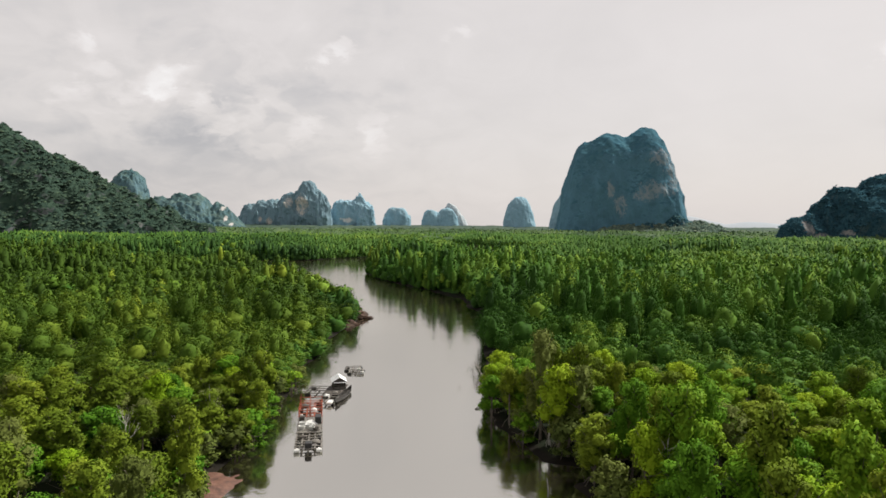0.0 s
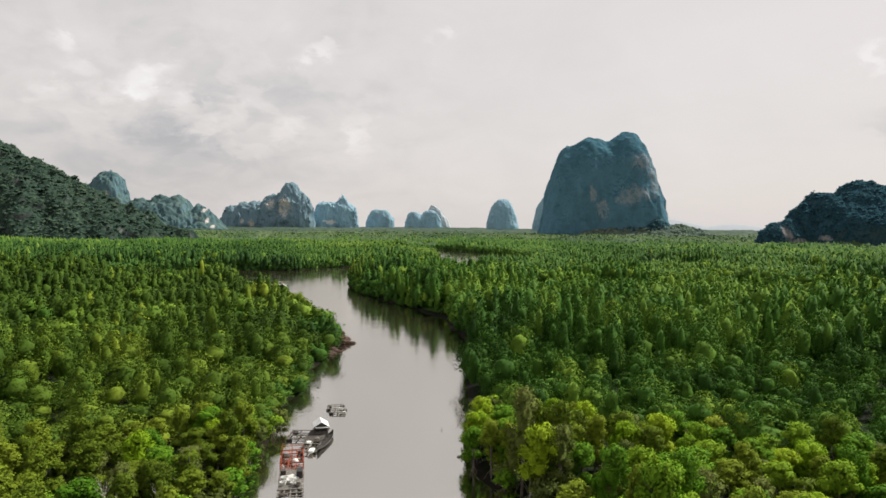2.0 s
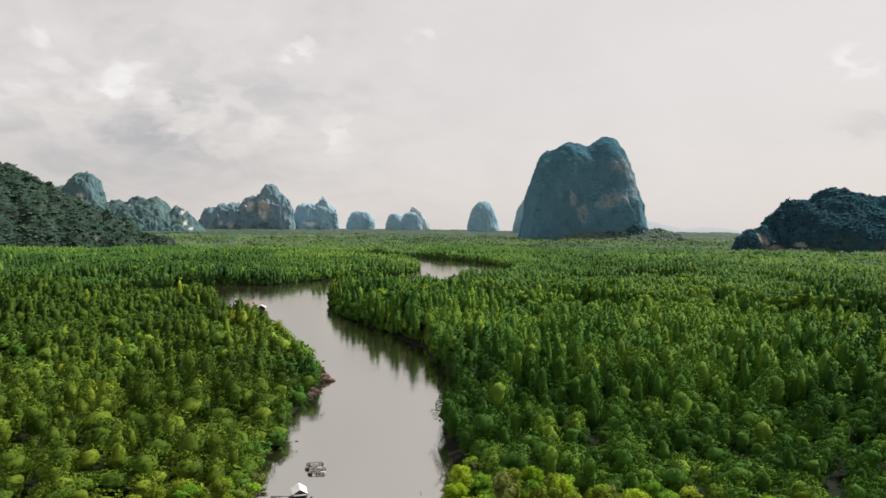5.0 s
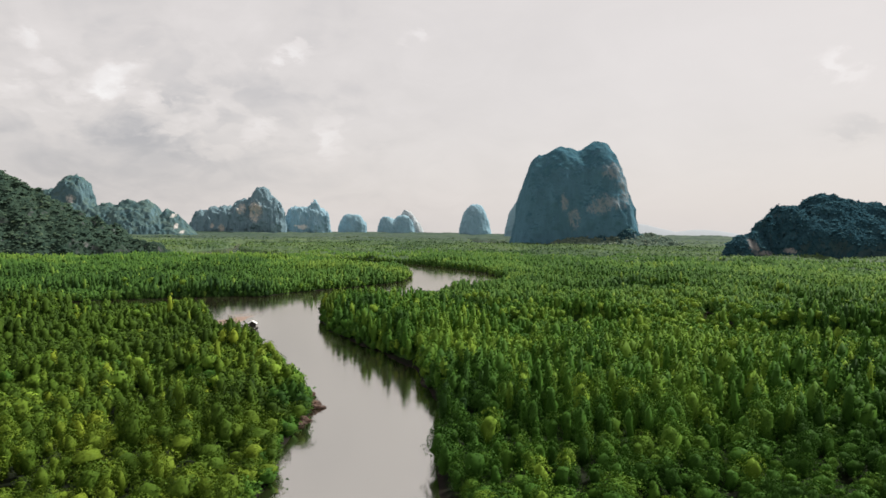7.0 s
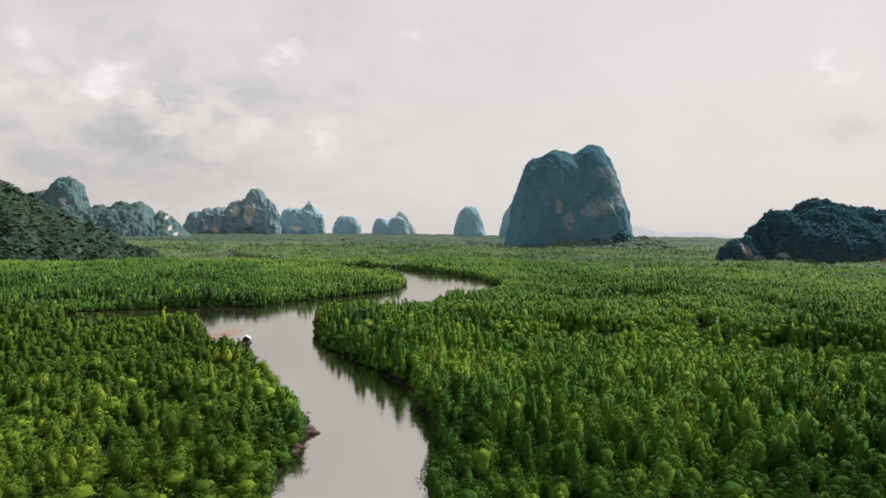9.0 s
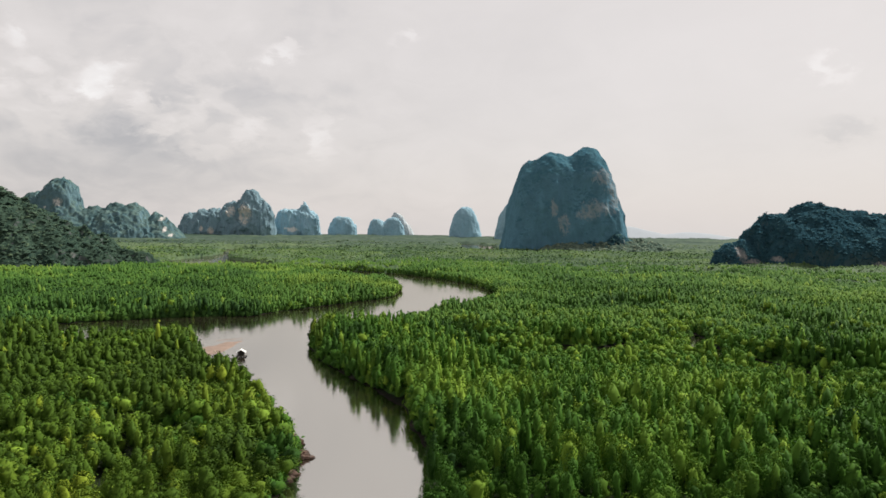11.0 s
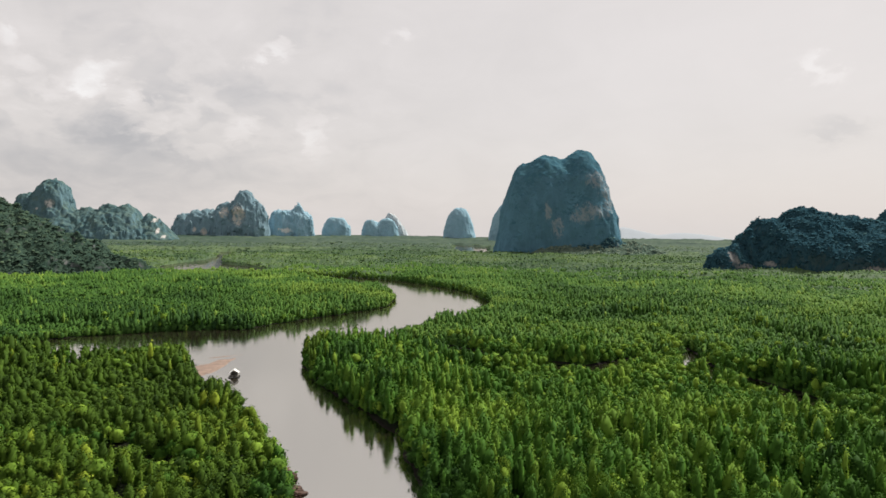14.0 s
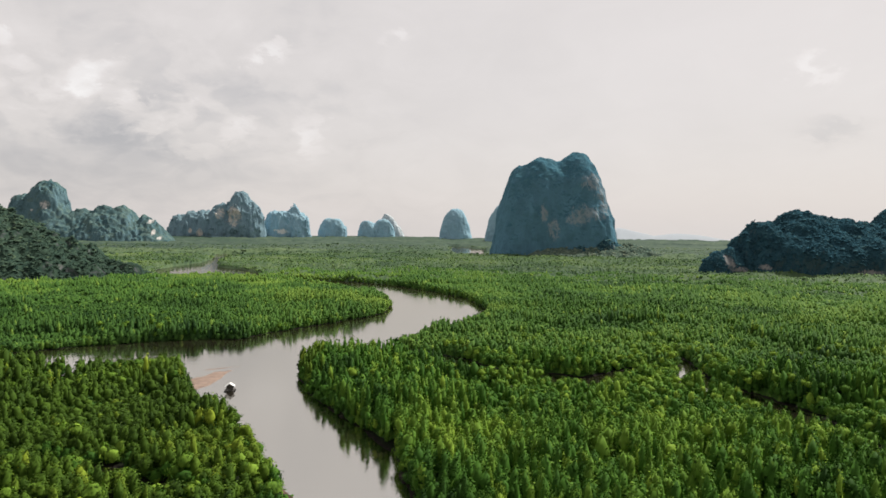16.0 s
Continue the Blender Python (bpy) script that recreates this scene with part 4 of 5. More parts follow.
tagged(ob, "rounded grey-green crowns leaning over the water", "forest", kind="stuff")


def build_far_canopy():
    """The closed leaf layer: low under the treetops near by, all that is seen of the forest at the far rim."""
    radii = 260.0 * np.exp(np.arange(0, 3.0, 0.0088))
    radii = radii[radii < 4940]
    angles = np.radians(np.arange(-41, 45, 0.16))
    r, a = np.meshgrid(radii, angles, indexing="ij")
    x, y = r * np.sin(a), r * np.cos(a)
    s = shore(x, y)
    bumps = 4.5 * (hash01(*(np.indices(r.shape)), 0, 4) - 0.5) * smooth(4400, 1700, r) * smooth(400, 1000, r) * 0.45
    share = 0.22 + 0.4 * smooth(300, 800, r) + 0.2 * smooth(900, 1300, r) + 0.08 * smooth(1500, 2300, r)
    z = (canopy_height(x, y) * share + bumps) * smooth(2.2, 7.0, s) - 3.0 * smooth(3.0, 1.0, s) + rim_lift(x, y)
    verts = np.stack([x, y, z], -1).reshape(-1, 3)
    faces = grid_faces(*r.shape)
    row = lambda limit: int(np.sum(radii < limit)) * (len(angles) - 1)
    # the nearer lower layer is tinted darker, as painted shade between the crowns
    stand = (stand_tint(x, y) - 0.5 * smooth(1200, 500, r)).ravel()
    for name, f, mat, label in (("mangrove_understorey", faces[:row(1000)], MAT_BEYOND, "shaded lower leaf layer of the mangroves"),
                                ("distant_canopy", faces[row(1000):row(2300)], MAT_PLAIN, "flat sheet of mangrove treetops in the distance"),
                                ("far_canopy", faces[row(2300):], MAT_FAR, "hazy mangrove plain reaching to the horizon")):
        used = np.unique(f)
        ob = new(name, tinted(mesh_of(name, verts[used], np.searchsorted(used, f), mat, True), len(used), stand[used]))
        tagged(ob, label, "forest", kind="stuff")


build_far_canopy()


# ---- near trees ----
def tube(bm, points, radii, sides=6):
    """A tapered limb along points."""
    rings = []
    for n, (p, r) in enumerate(zip(points, radii)):
        ahead = Vector(points[min(n + 1, len(points) - 1)]) - Vector(points[max(n - 1, 0)])
        q = ahead.to_track_quat("Z", "Y")
        rings.append([bm.verts.new(Vector(p) + q @ Vector((r * math.cos(k / sides * 2 * math.pi), r * math.sin(k / sides * 2 * math.pi), 0))) for k in range(sides)])
    for a, b in zip(rings, rings[1:]):
        for k in range(sides):
            bm.faces.new((a[k], a[(k + 1) % sides], b[(k + 1) % sides], b[k]))
    bm.faces.new(rings[-1])
    return bm


def wood(r, high, spread, limbs, bare=False):
    """Trunk, prop roots and limbs of one mangrove."""
    bm = bmesh.new()
    lean = Vector((r.uniform(-0.3, 0.3), r.uniform(-0.3, 0.3), 0))
    spine = [lean * t * t + Vector((0, 0, high * t)) for t in (0.0, 0.3, 0.6, 0.9)]
    tube(bm, spine, (0.14, 0.11, 0.075, 0.025))
    for k in range(5):
        a = k / 5 * 6.283 + r.uniform(-0.4, 0.4)
        out = Vector((math.cos(a), math.sin(a), 0))
        tube(bm, [Vector((0, 0, r.uniform(0.9, 1.5))), out * 0.55 + Vector((0, 0, 0.6)), out * 0.95 + Vector((0, 0, -0.3))], (0.045, 0.04, 0.03), 4)
    ends = []
    for k in range(limbs):
        a = k / limbs * 6.283 + r.uniform(-0.5, 0.5)
        t = r.uniform(0.34, 0.78)
        root = lean * t * t + Vector((0, 0, high * t))
        reach = spread * r.uniform(0.55, 1.0) * (1.15 - 0.5 * t)
        end = root + Vector((math.cos(a) * reach, math.sin(a) * reach, high * r.uniform(0.10, 0.2)))
        mid = root.lerp(end, 0.5) - Vector((0, 0, 0.12 * reach))
        tube(bm, [root, mid, end], (0.055, 0.035, 0.014), 4)
        ends.append(end)
        if bare:
            for _ in range(2):
                tip = end + Vector((r.uniform(-0.5, 0.5), r.uniform(-0.5, 0.5), r.uniform(0.2, 0.8)))
                tube(bm, [mid, tip], (0.022, 0.008), 3)
    return bm, ends, spine[-1]


def make_tree(seed, material, label, high=9.0, spread=2.4, sprays=2700, size=0.135, low=0.28, name="mangrove_tree", group="mangrove trees on the near banks"):
    r = np.random.default_rng(seed)
    tree = new(name)
    tagged(tree, label, "tree", group)
    bm, ends, top = wood(r, high, spread, 8)
    part("trunk", bm, MAT_BARK, tree, "grey branching trunk with prop roots")
    # a domed crown with bulging clumps, and lower skirts
    lobes = [(top.x * 0.5, top.y * 0.5, high * 0.64, spread * 0.62, spread * 0.62, high * 0.25), (top.x, top.y, high * 0.86, spread * 0.4, spread * 0.4, spread * 0.42)]
    for n in range(11):
        a, e = n * 2.4 + r.uniform(-0.3, 0.3), math.radians(r.uniform(-30, 75))
        w = spread * r.uniform(0.24, 0.42)
        lobes.append((spread * 0.66 * math.cos(a) * math.cos(e), spread * 0.66 * math.sin(a) * math.cos(e), high * (0.62 + 0.26 * math.sin(e)), w, w, w * r.uniform(1.0, 1.5)))
    for e in ends[:4]:
        lobes.append((e.x * 0.8, e.y * 0.8, high * r.uniform(low, low + 0.2), spread * 0.42, spread * 0.42, high * 0.12))
    v, lean = crown_cloud(r, lobes, sprays, size, 0.35, 0.25)
    sprays_end = len(v)
    # leafy cores close the lobes
    bm = bmesh.new()
    for x, y, z, rx, ry, rz in lobes:
        made = bmesh.ops.create_icosphere(bm, subdivisions=1, radius=0.58)["verts"]
        for w in made:
            w.co = Vector((x + w.co.x * rx, y + w.co.y * ry, z + w.co.z * rz)) * (1 + 0.02 * r.uniform(-1, 1))
    bm.verts.index_update()
    core_v = np.array([w.co[:] for w in bm.verts])
    core_f = np.array([[w.index for w in f.verts] for f in bm.faces])
    bm.free()
    quads = np.arange(sprays_end).reshape(-1, 4)
    faces = np.concatenate([quads[:, (0, 1, 2)], quads[:, (0, 2, 3)], core_f + sprays_end])
    core_n = np.concatenate([core_v - np.array([top.x * 0.5, top.y * 0.5, high * 0.5])])
    me = mesh_of("crown", np.concatenate([v, core_v]), faces, material, True)
    crown = new("crown", leaning(me, np.concatenate([lean, core_n])))
    crown.parent = tree
    return tree


TREE_KINDS = [
    make_tree(1, MAT_LEAF_NEAR[0], "leafy olive-green mangrove tree on the river bank", 9.0, 2.1),
    make_tree(2, MAT_LEAF_NEAR[0], "leafy olive-green mangrove tree on the river bank", 9.6, 1.9),
    make_tree(3, MAT_LEAF_NEAR[1], "leafy deep-green mangrove tree on the river bank", 9.4, 2.1),
    make_tree(4, MAT_LEAF_NEAR[1], "leafy deep-green mangrove tree on the river bank", 8.9, 2.0),
    make_tree(5, MAT_LEAF_NEAR[2], "bright yellow-green mangrove tree among darker ones", 9.0, 2.2),
    make_tree(6, MAT_LEAF_NEAR[3], "dull grey-green mangrove tree with thin foliage", 9.2, 2.0, 1900, 0.11),
    make_tree(7, MAT_LEAF_NEAR[1], "low deep-green mangrove bush at the water's edge", 4.6, 1.7, 650, 0.17, 0.12, "mangrove_bush", "low bushes along the near banks"),
    make_tree(8, MAT_LEAF_NEAR[3], "low grey-green mangrove bush at the water's edge", 4.2, 1.8, 650, 0.17, 0.12, "mangrove_bush", "low bushes along the near banks"),
]


def plant_trees():
    r = np.random.default_rng(77)
    x, y = scattered(4.1, 46, NEAR + 2, 105, edge=-0.3)
    bx, by = scattered(2.5, 46, NEAR + 12, 107, edge=-0.7)
    fringe = (shore(bx, by) < 3.2) & ((bx < -5) | (r.random(len(bx)) < 0.62))
    bx, by = bx[fringe], by[fringe]
    x, y = x[np.hypot(x + 27, y - 64.5) > 4.2], y[np.hypot(x + 27, y - 64.5) > 4.2]      # the bare red mud
    bx, by = bx[np.hypot(bx + 26.5, by - 65) > 3.4], by[np.hypot(bx + 26.5, by - 65) > 3.4]
    spots = [(float(a), float(b), False) for a, b in zip(x, y)] + [(float(a), float(b), True) for a, b in zip(bx, by)]
    first = {}
    for px, py, bush in spots:
        if bush:
            n, high = 6 + int(r.random() < 0.45), r.uniform(0.75, 1.2)
        else:
            odds = (0.36, 0.28, 0.07, 0.06, 0.05, 0.18) if px < -8 else (0.12, 0.12, 0.25, 0.21, 0.17, 0.13)
            n = int(r.choice(6, p=odds))
            high = float(canopy_height(px, py)) * r.uniform(0.68, 1.22) / 9.0
        wide = r.uniform(0.92, 1.32)
        m = pose(px, py, float(ground_z(px, py)) - 0.05, 0, 0, r.uniform(0, 360)) @ Matrix.Diagonal((wide, wide, high, 1))
        if n in first:
            copy_thing(TREE_KINDS[n], m)
        else:
            first[n] = m
    for n, m in first.items():
        TREE_KINDS[n].matrix_basis = m


plant_trees()


# ---- materials of the floating things ----
def plain(name, low_, high_, scale=4.0, rough=0.75, metal=0.0, bump=0.3, stretch=None):
    k = Mat(name).set(Roughness=rough, Metallic=metal)
    k.put("Base Color", k.ramp(k.noise(scale, 6.0, 0.6, stretch), (0.3, low_), (0.7, high_))).bump(k.noise(scale * 6, 4.0), bump, 0.01)
    return k.m


MAT_PLANK = plain("weathered_grey_wood", (0.045, 0.04, 0.034), (0.29, 0.27, 0.24), 5.0)
MAT_DARKWOOD = plain("wet_dark_wood", (0.035, 0.03, 0.026), (0.11, 0.095, 0.08), 5.0)
MAT_REDWOOD = plain("red_painted_wood", (0.20, 0.04, 0.018), (0.42, 0.10, 0.045), 6.0)
MAT_WHITE = plain("white_plastic", (0.60, 0.60, 0.58), (0.82, 0.82, 0.80), 3.0, 0.45)
MAT_TIN = plain("pale_corrugated_sheet", (0.52, 0.53, 0.54), (0.78, 0.79, 0.80), 2.0, 0.5)
MAT_BLACK = plain("black_plastic", (0.012, 0.012, 0.013), (0.035, 0.035, 0.035), 3.0, 0.5)
MAT_TAR = plain("tarred_hull", (0.014, 0.013, 0.013), (0.04, 0.036, 0.032), 4.0, 0.5)
MAT_ROCK = plain("rust_brown_rock", (0.022, 0.015, 0.012), (0.15, 0.085, 0.06), 0.7, 0.85, bump=0.9)
MAT_SAND = plain("tan_silt", (0.16, 0.105, 0.078), (0.31, 0.22, 0.17), 0.25, 0.6)
MAT_DEAD = plain("bleached_dead_wood", (0.25, 0.23, 0.20), (0.52, 0.49, 0.44), 6.0)


def box(size, at=(0, 0, 0), bevel=0.02, turn=0.0):
    bm = bmesh.new()
    bmesh.ops.create_cube(bm, size=1.0)
    bmesh.ops.scale(bm, vec=size, verts=bm.verts)
    if bevel:
        bmesh.ops.bevel(bm, geom=bm.edges[:], offset=min(bevel, min(size) * 0.3), segments=1, affect="EDGES")
    bmesh.ops.transform(bm, matrix=Matrix.Translation(at) @ Matrix.Rotation(turn, 4, "Z"), verts=bm.verts)
    return bm


def beam(name, parent, a, b, wide, thick, material, r=None, label=""):
    """A squared timber from a to b, a little crooked."""
    a, b = Vector(a), Vector(b)
    if r is not None:
        a += Vector(r.uniform(-0.05, 0.05, 3))
        b += Vector(r.uniform(-0.05, 0.05, 3))
    bm = box((wide, (b - a).length, thick), bevel=0.012)
    q = (b - a).to_track_quat("Y", "Z").to_matrix().to_4x4()
    bmesh.ops.transform(bm, matrix=Matrix.Translation((a + b) / 2) @ q, verts=bm.verts)
    return part(name, bm, material, parent, label)


def drum(name, parent, at, radius, length, material, way="X", label=""):
    bm = bmesh.new()
    bmesh.ops.create_cone(bm, cap_ends=True, segments=12, radius1=radius, radius2=radius, depth=length)
    bmesh.ops.bevel(bm, geom=[e for e in bm.edges if len(e.link_faces) == 2 and any(len(f.verts) > 4 for f in e.link_faces)], offset=radius * 0.18, segments=1, affect="EDGES")
    turn = {"X": Matrix.Rotation(math.pi / 2, 4, "Y"), "Y": Matrix.Rotation(math.pi / 2, 4, "X"), "Z": Matrix.Identity(4)}[way]
    bmesh.ops.transform(bm, matrix=Matrix.Translation(at) @ turn, verts=bm.verts)
    return part(name, bm, material, parent, label)


def basin(name, parent, at, radius, high, material, label=""):
    """An open tub with a rim."""
    bm = bmesh.new()
    rings = []
    for rad, z in ((0.75, 0.0), (0.95, 0.75), (1.0, 1.0), (0.93, 1.0), (0.85, 0.7), (0.65, 0.12)):
        rings.append([bm.verts.new((at[0] + radius * rad * math.cos(k * math.pi / 6), at[1] + radius * rad * math.sin(k * math.pi / 6), at[2] + high * z)) for k in range(12)])
    for a, b in zip(rings, rings[1:]):
        for k in range(12):
            bm.faces.new((a[k], a[(k + 1) % 12], b[(k + 1) % 12], b[k]))
    bm.faces.new(rings[0][::-1])
    bm.faces.new(rings[-1])
    return part(name, bm, material, parent, label)


def heap(name, parent, at, size, seed, material, label=""):
    """A slumped bundle of cloth or net."""
    bm = bmesh.new()
    bmesh.ops.create_icosphere(bm, subdivisions=2, radius=1.0)
    for v in bm.verts:
        d = v.co.normalized()
        v.co = Vector((d.x * size[0], d.y * size[1], max(d.z, -0.15) * size[2])) * (1 + 0.28 * noise.noise(d * 2.3 + Vector((seed, 0, 0))))
        v.co += Vector(at)
    return part(name, bm, material, parent, label)


def pens(thing, r, u0, u1, v0, v1, nu, nv, z, material, wide=0.2):
    """A grid of walkway timbers round open net pens."""
    for i in range(nu + 1):
        u = u0 + (u1 - u0) * i / nu
        beam("walkway_beam", thing, (u, v0 - 0.15, z), (u, v1 + 0.15, z), wide, 0.09, material, r)
    for j in range(nv + 1):
        v = v0 + (v1 - v0) * j / nv
        beam("cross_beam", thing, (u0 - 0.15, v, z + 0.08), (u1 + 0.15, v, z + 0.08), wide, 0.08, material, r)


def deck(thing, r, u0, u1, v0, v1, z, material, board=0.24):
    n = max(1, int((v1 - v0) / board))
    for j in range(n):
        v = v0 + (v1 - v0) * (j + 0.5) / n
        if r.random() < 0.08:
            continue
        beam("deck_board", thing, (u0 + r.uniform(-0.1, 0.1), v, z), (u1 + r.uniform(-0.1, 0.1), v, z), board * 0.86, 0.035, material, None)


def build_fish_raft():
    r = np.random.default_rng(41)
    raft = new("fish_farm_raft")
    tagged(raft, "long grey fish farm raft with red timber frame", "raft")
    for j in range(9):
        for u in (-1.35, 1.35):
            drum("float_drum", raft, (u, 0.5 + 2.6 * j, 0.02), 0.27, 0.85, MAT_BLACK if j % 3 else MAT_WHITE, "Y")
    pens(raft, r, -1.6, 1.6, 0.0, 6.4, 4, 6, 0.34, MAT_PLANK)
    part("motor_box", box((0.85, 1.1, 0.75), (0.05, 0.5, 0.7), 0.06), MAT_BLACK, raft, "black motor box")
    drum("float_drum", raft, (-1.35, -0.15, 0.25), 0.22, 0.7, MAT_WHITE, "X", "white plastic float")
    drum("float_drum", raft, (1.35, -0.15, 0.25), 0.22, 0.7, MAT_WHITE, "X", "white plastic float")
    heap("net_heap", raft, (0.9, 2.6, 0.45), (0.55, 0.7, 0.3), 3.0, MAT_PLANK, "grey heap of net")
    heap("net_heap", raft, (-0.8, 4.6, 0.45), (0.6, 0.6, 0.28), 5.0, MAT_DARKWOOD, "dark heap of net")
    deck(raft, r, -1.65, 1.65, 6.5, 14.0, 0.42, MAT_PLANK)
    for u, v, rad in ((-1.0, 8.0, 0.48), (-0.1, 8.7, 0.55), (0.35, 7.6, 0.4), (-0.9, 9.7, 0.5)):
        basin("tub", raft, (u, v, 0.44), rad, 0.5, MAT_WHITE, "white plastic tub")
    heap("tarp", raft, (0.1, 10.4, 0.45), (1.0, 0.75, 0.5), 8.0, MAT_WHITE, "white crumpled tarpaulin")
    part("crate", box((0.85, 1.7, 0.95), (1.15, 11.0, 0.92), 0.05), MAT_BLACK, raft, "black crate")
    part("crate", box((0.7, 0.9, 0.6), (-1.1, 12.2, 0.74), 0.04), MAT_DARKWOOD, raft, "dark wooden crate")
    basin("tub", raft, (0.9, 7.2, 0.44), 0.42, 0.45, MAT_PLANK, "grey tub")
    pens(raft, r, -1.6, 1.6, 14.2, 22.0, 3, 5, 0.34, MAT_REDWOOD, 0.16)
    for u in (-1.6, -0.1, 1.6):
        for j in range(5):
            v = 14.3 + 1.9 * j
            beam("post", raft, (u, v, 0.2), (u + r.uniform(-0.08, 0.08), v, r.uniform(1.3, 2.0)), 0.1, 0.1, MAT_REDWOOD)
        for z in (0.75, 1.2):
            beam("rail", raft, (u, 14.2, z), (u, 22.0, z), 0.08, 0.08, MAT_REDWOOD, r)
    for j in range(5):
        v = 14.3 + 1.9 * j
        beam("rail", raft, (-1.7, v, 1.22), (1.7, v, 1.22), 0.09, 0.09, MAT_REDWOOD, r)
    heap("tarp", raft, (0.45, 17.0, 0.5), (0.5, 0.6, 0.4), 13.0, MAT_WHITE, "white sack")
    heap("net_heap", raft, (-0.8, 19.2, 0.5), (0.6, 0.7, 0.35), 14.0, MAT_DARKWOOD, "dark heap of net")
    raft.matrix_basis = pose(-16.55, 77.0, 0, 0, 0, 10.5) @ Matrix.Diagonal((0.97, 0.97, 1, 1))
    return raft


def gable_roof(name, parent, wide, long, eave, ridge, material, label):
    """Two corrugated sheets with thickness, meeting at the ridge; it runs along y."""
    for side in (-1, 1):
        bm = bmesh.new()
        n, rows = 34, []
        for i in range(2):
            for lift in (0.0, 0.03):
                row = []
                for j in range(n + 1):
                    y = -long / 2 + long * j / n
                    wave = 0.022 * math.cos(j * math.pi)
                    row.append(bm.verts.new((side * wide / 2 * i, y, (ridge if i == 0 else eave) + wave + lift)))
                rows.append(row)
        for a, b in ((rows[0], rows[2]), (rows[1], rows[3]), (rows[0], rows[1]), (rows[2], rows[3])):
            for j in range(n):
                bm.faces.new((a[j], a[j + 1], b[j + 1], b[j]))
        bmesh.ops.recalc_face_normals(bm, faces=bm.faces)
        part(name, bm, material, parent, label)


def build_raft_house():
    r = np.random.default_rng(43)
    raft = new("raft_house")
    tagged(raft, "floating hut with pale tin gable roof on a dark timber raft", "raft house")
    for j in range(5):
        for u in (-1.1, 1.1):
            drum("float_drum", raft, (u, 0.5 + 2.3 * j, 0.02), 0.26, 0.85, MAT_BLACK, "Y")
    pens(raft, r, -1.3, 1.3, 0.0, 7.0, 2, 4, 0.34, MAT_PLANK, 0.24)
    deck(raft, r, -1.4, 1.4, 4.4, 11.6, 0.44, MAT_DARKWOOD)
    part("dinghy", box((0.9, 1.6, 0.3), (0.75, 0.2, 0.45), 0.1), MAT_WHITE, raft, "white foam float box")
    heap("net_heap", raft, (-0.5, 3.6, 0.5), (0.5, 0.6, 0.3), 21.0, MAT_WHITE, "white heap of sacks")
    heap("net_heap", raft, (0.5, 5.4, 0.5), (0.4, 0.5, 0.35), 22.0, MAT_PLANK, "grey heap of net")
    # the hut stands on the far end, open towards the pens
    hut = new("hut")
    hut.parent = raft
    w, d = 2.5, 3.2
    for u in (-w / 2, w / 2):
        for v in (-d / 2, d / 2):
            beam("corner_post", hut, (u, v, 0.4), (u, v, 2.0), 0.1, 0.1, MAT_DARKWOOD)
    part("side_wall", box((0.05, d - 0.1, 1.35), (-w / 2, 0, 1.15), 0.01), MAT_DARKWOOD, hut)
    part("side_wall", box((0.05, d - 0.1, 1.35), (w / 2, 0, 1.15), 0.01), MAT_DARKWOOD, hut)
    part("back_wall", box((w - 0.1, 0.05, 1.45), (0, d / 2, 1.2), 0.01), MAT_DARKWOOD, hut)
    part("front_rail", box((w - 0.1, 0.05, 0.45), (0, -d / 2, 0.72), 0.01), MAT_PLANK, hut)
    bm = bmesh.new()
    for v in (-d / 2 - 0.02, -d / 2 + 0.04):
        bm.faces.new([bm.verts.new(p) for p in ((-w / 2, v, 1.93), (w / 2, v, 1.93), (0, v, 2.72))])
    part("gable", bm, MAT_DARKWOOD, hut, "dark plank gable")
    gable_roof("roof_sheet", hut, w + 0.7, d + 0.7, 1.86, 2.78, MAT_TIN, "pale corrugated roof sheet")
    part("awning", box((w, 0.8, 0.03), (0, -d / 2 - 0.35, 1.84), 0.01), MAT_TIN, hut, "pale sheet awning")
    hut.matrix_basis = pose(0.25, 9.4, 0.1, 0, 0, 16) @ Matrix.Diagonal((0.78, 0.82, 0.82, 1))
    # wing of pens on the bank side
    pens(raft, r, -4.4, -1.5, 5.6, 10.2, 2, 3, 0.32, MAT_DARKWOOD, 0.22)
    for v in (5.7, 10.0):
        drum("float_drum", raft, (-4.0, v, 0.05), 0.26, 0.85, MAT_BLACK, "X")
    raft.matrix_basis = pose(-18.4, 97.9, 0, 0, 0, -2)
    return raft


def build_long_boat():
    """A narrow wooden boat with upswept ends."""
    boat = new("long_boat")
    tagged(boat, "narrow black wooden boat moored beside the raft hut", "boat")
    n = 14
    for name, inset, floor in (("hull", 0.0, -0.12), ("inner_hull", 0.05, 0.06)):
        bm = bmesh.new()
        rings = []
        for j in range(n + 1):
            t = j / n * 2 - 1
            half = max(0.03, 0.62 * (1 - abs(t) ** 2.6) - inset)
            rise = 0.55 * abs(t) ** 3
            v = t * (4.3 - inset)
            rings.append([bm.verts.new((x, v, z)) for x, z in ((-half, 0.5 + rise - inset * 0.1), (-half * 0.8, 0.12 + rise * 0.8), (0, floor + rise * 0.9), (half * 0.8, 0.12 + rise * 0.8), (half, 0.5 + rise - inset * 0.1))])
        for a, b in zip(rings, rings[1:]):
            for k in range(4):
                bm.faces.new((a[k], a[k + 1], b[k + 1], b[k]))
        part(name, bm, MAT_TAR, boat)
    for v in (-2.2, -0.6, 1.1, 2.6):
        part("thwart", box((1.0, 0.22, 0.05), (0, v, 0.42), 0.01), MAT_DARKWOOD, boat)
    boat.matrix_basis = pose(-16.3, 102.6, 0, 0, 0, -8)


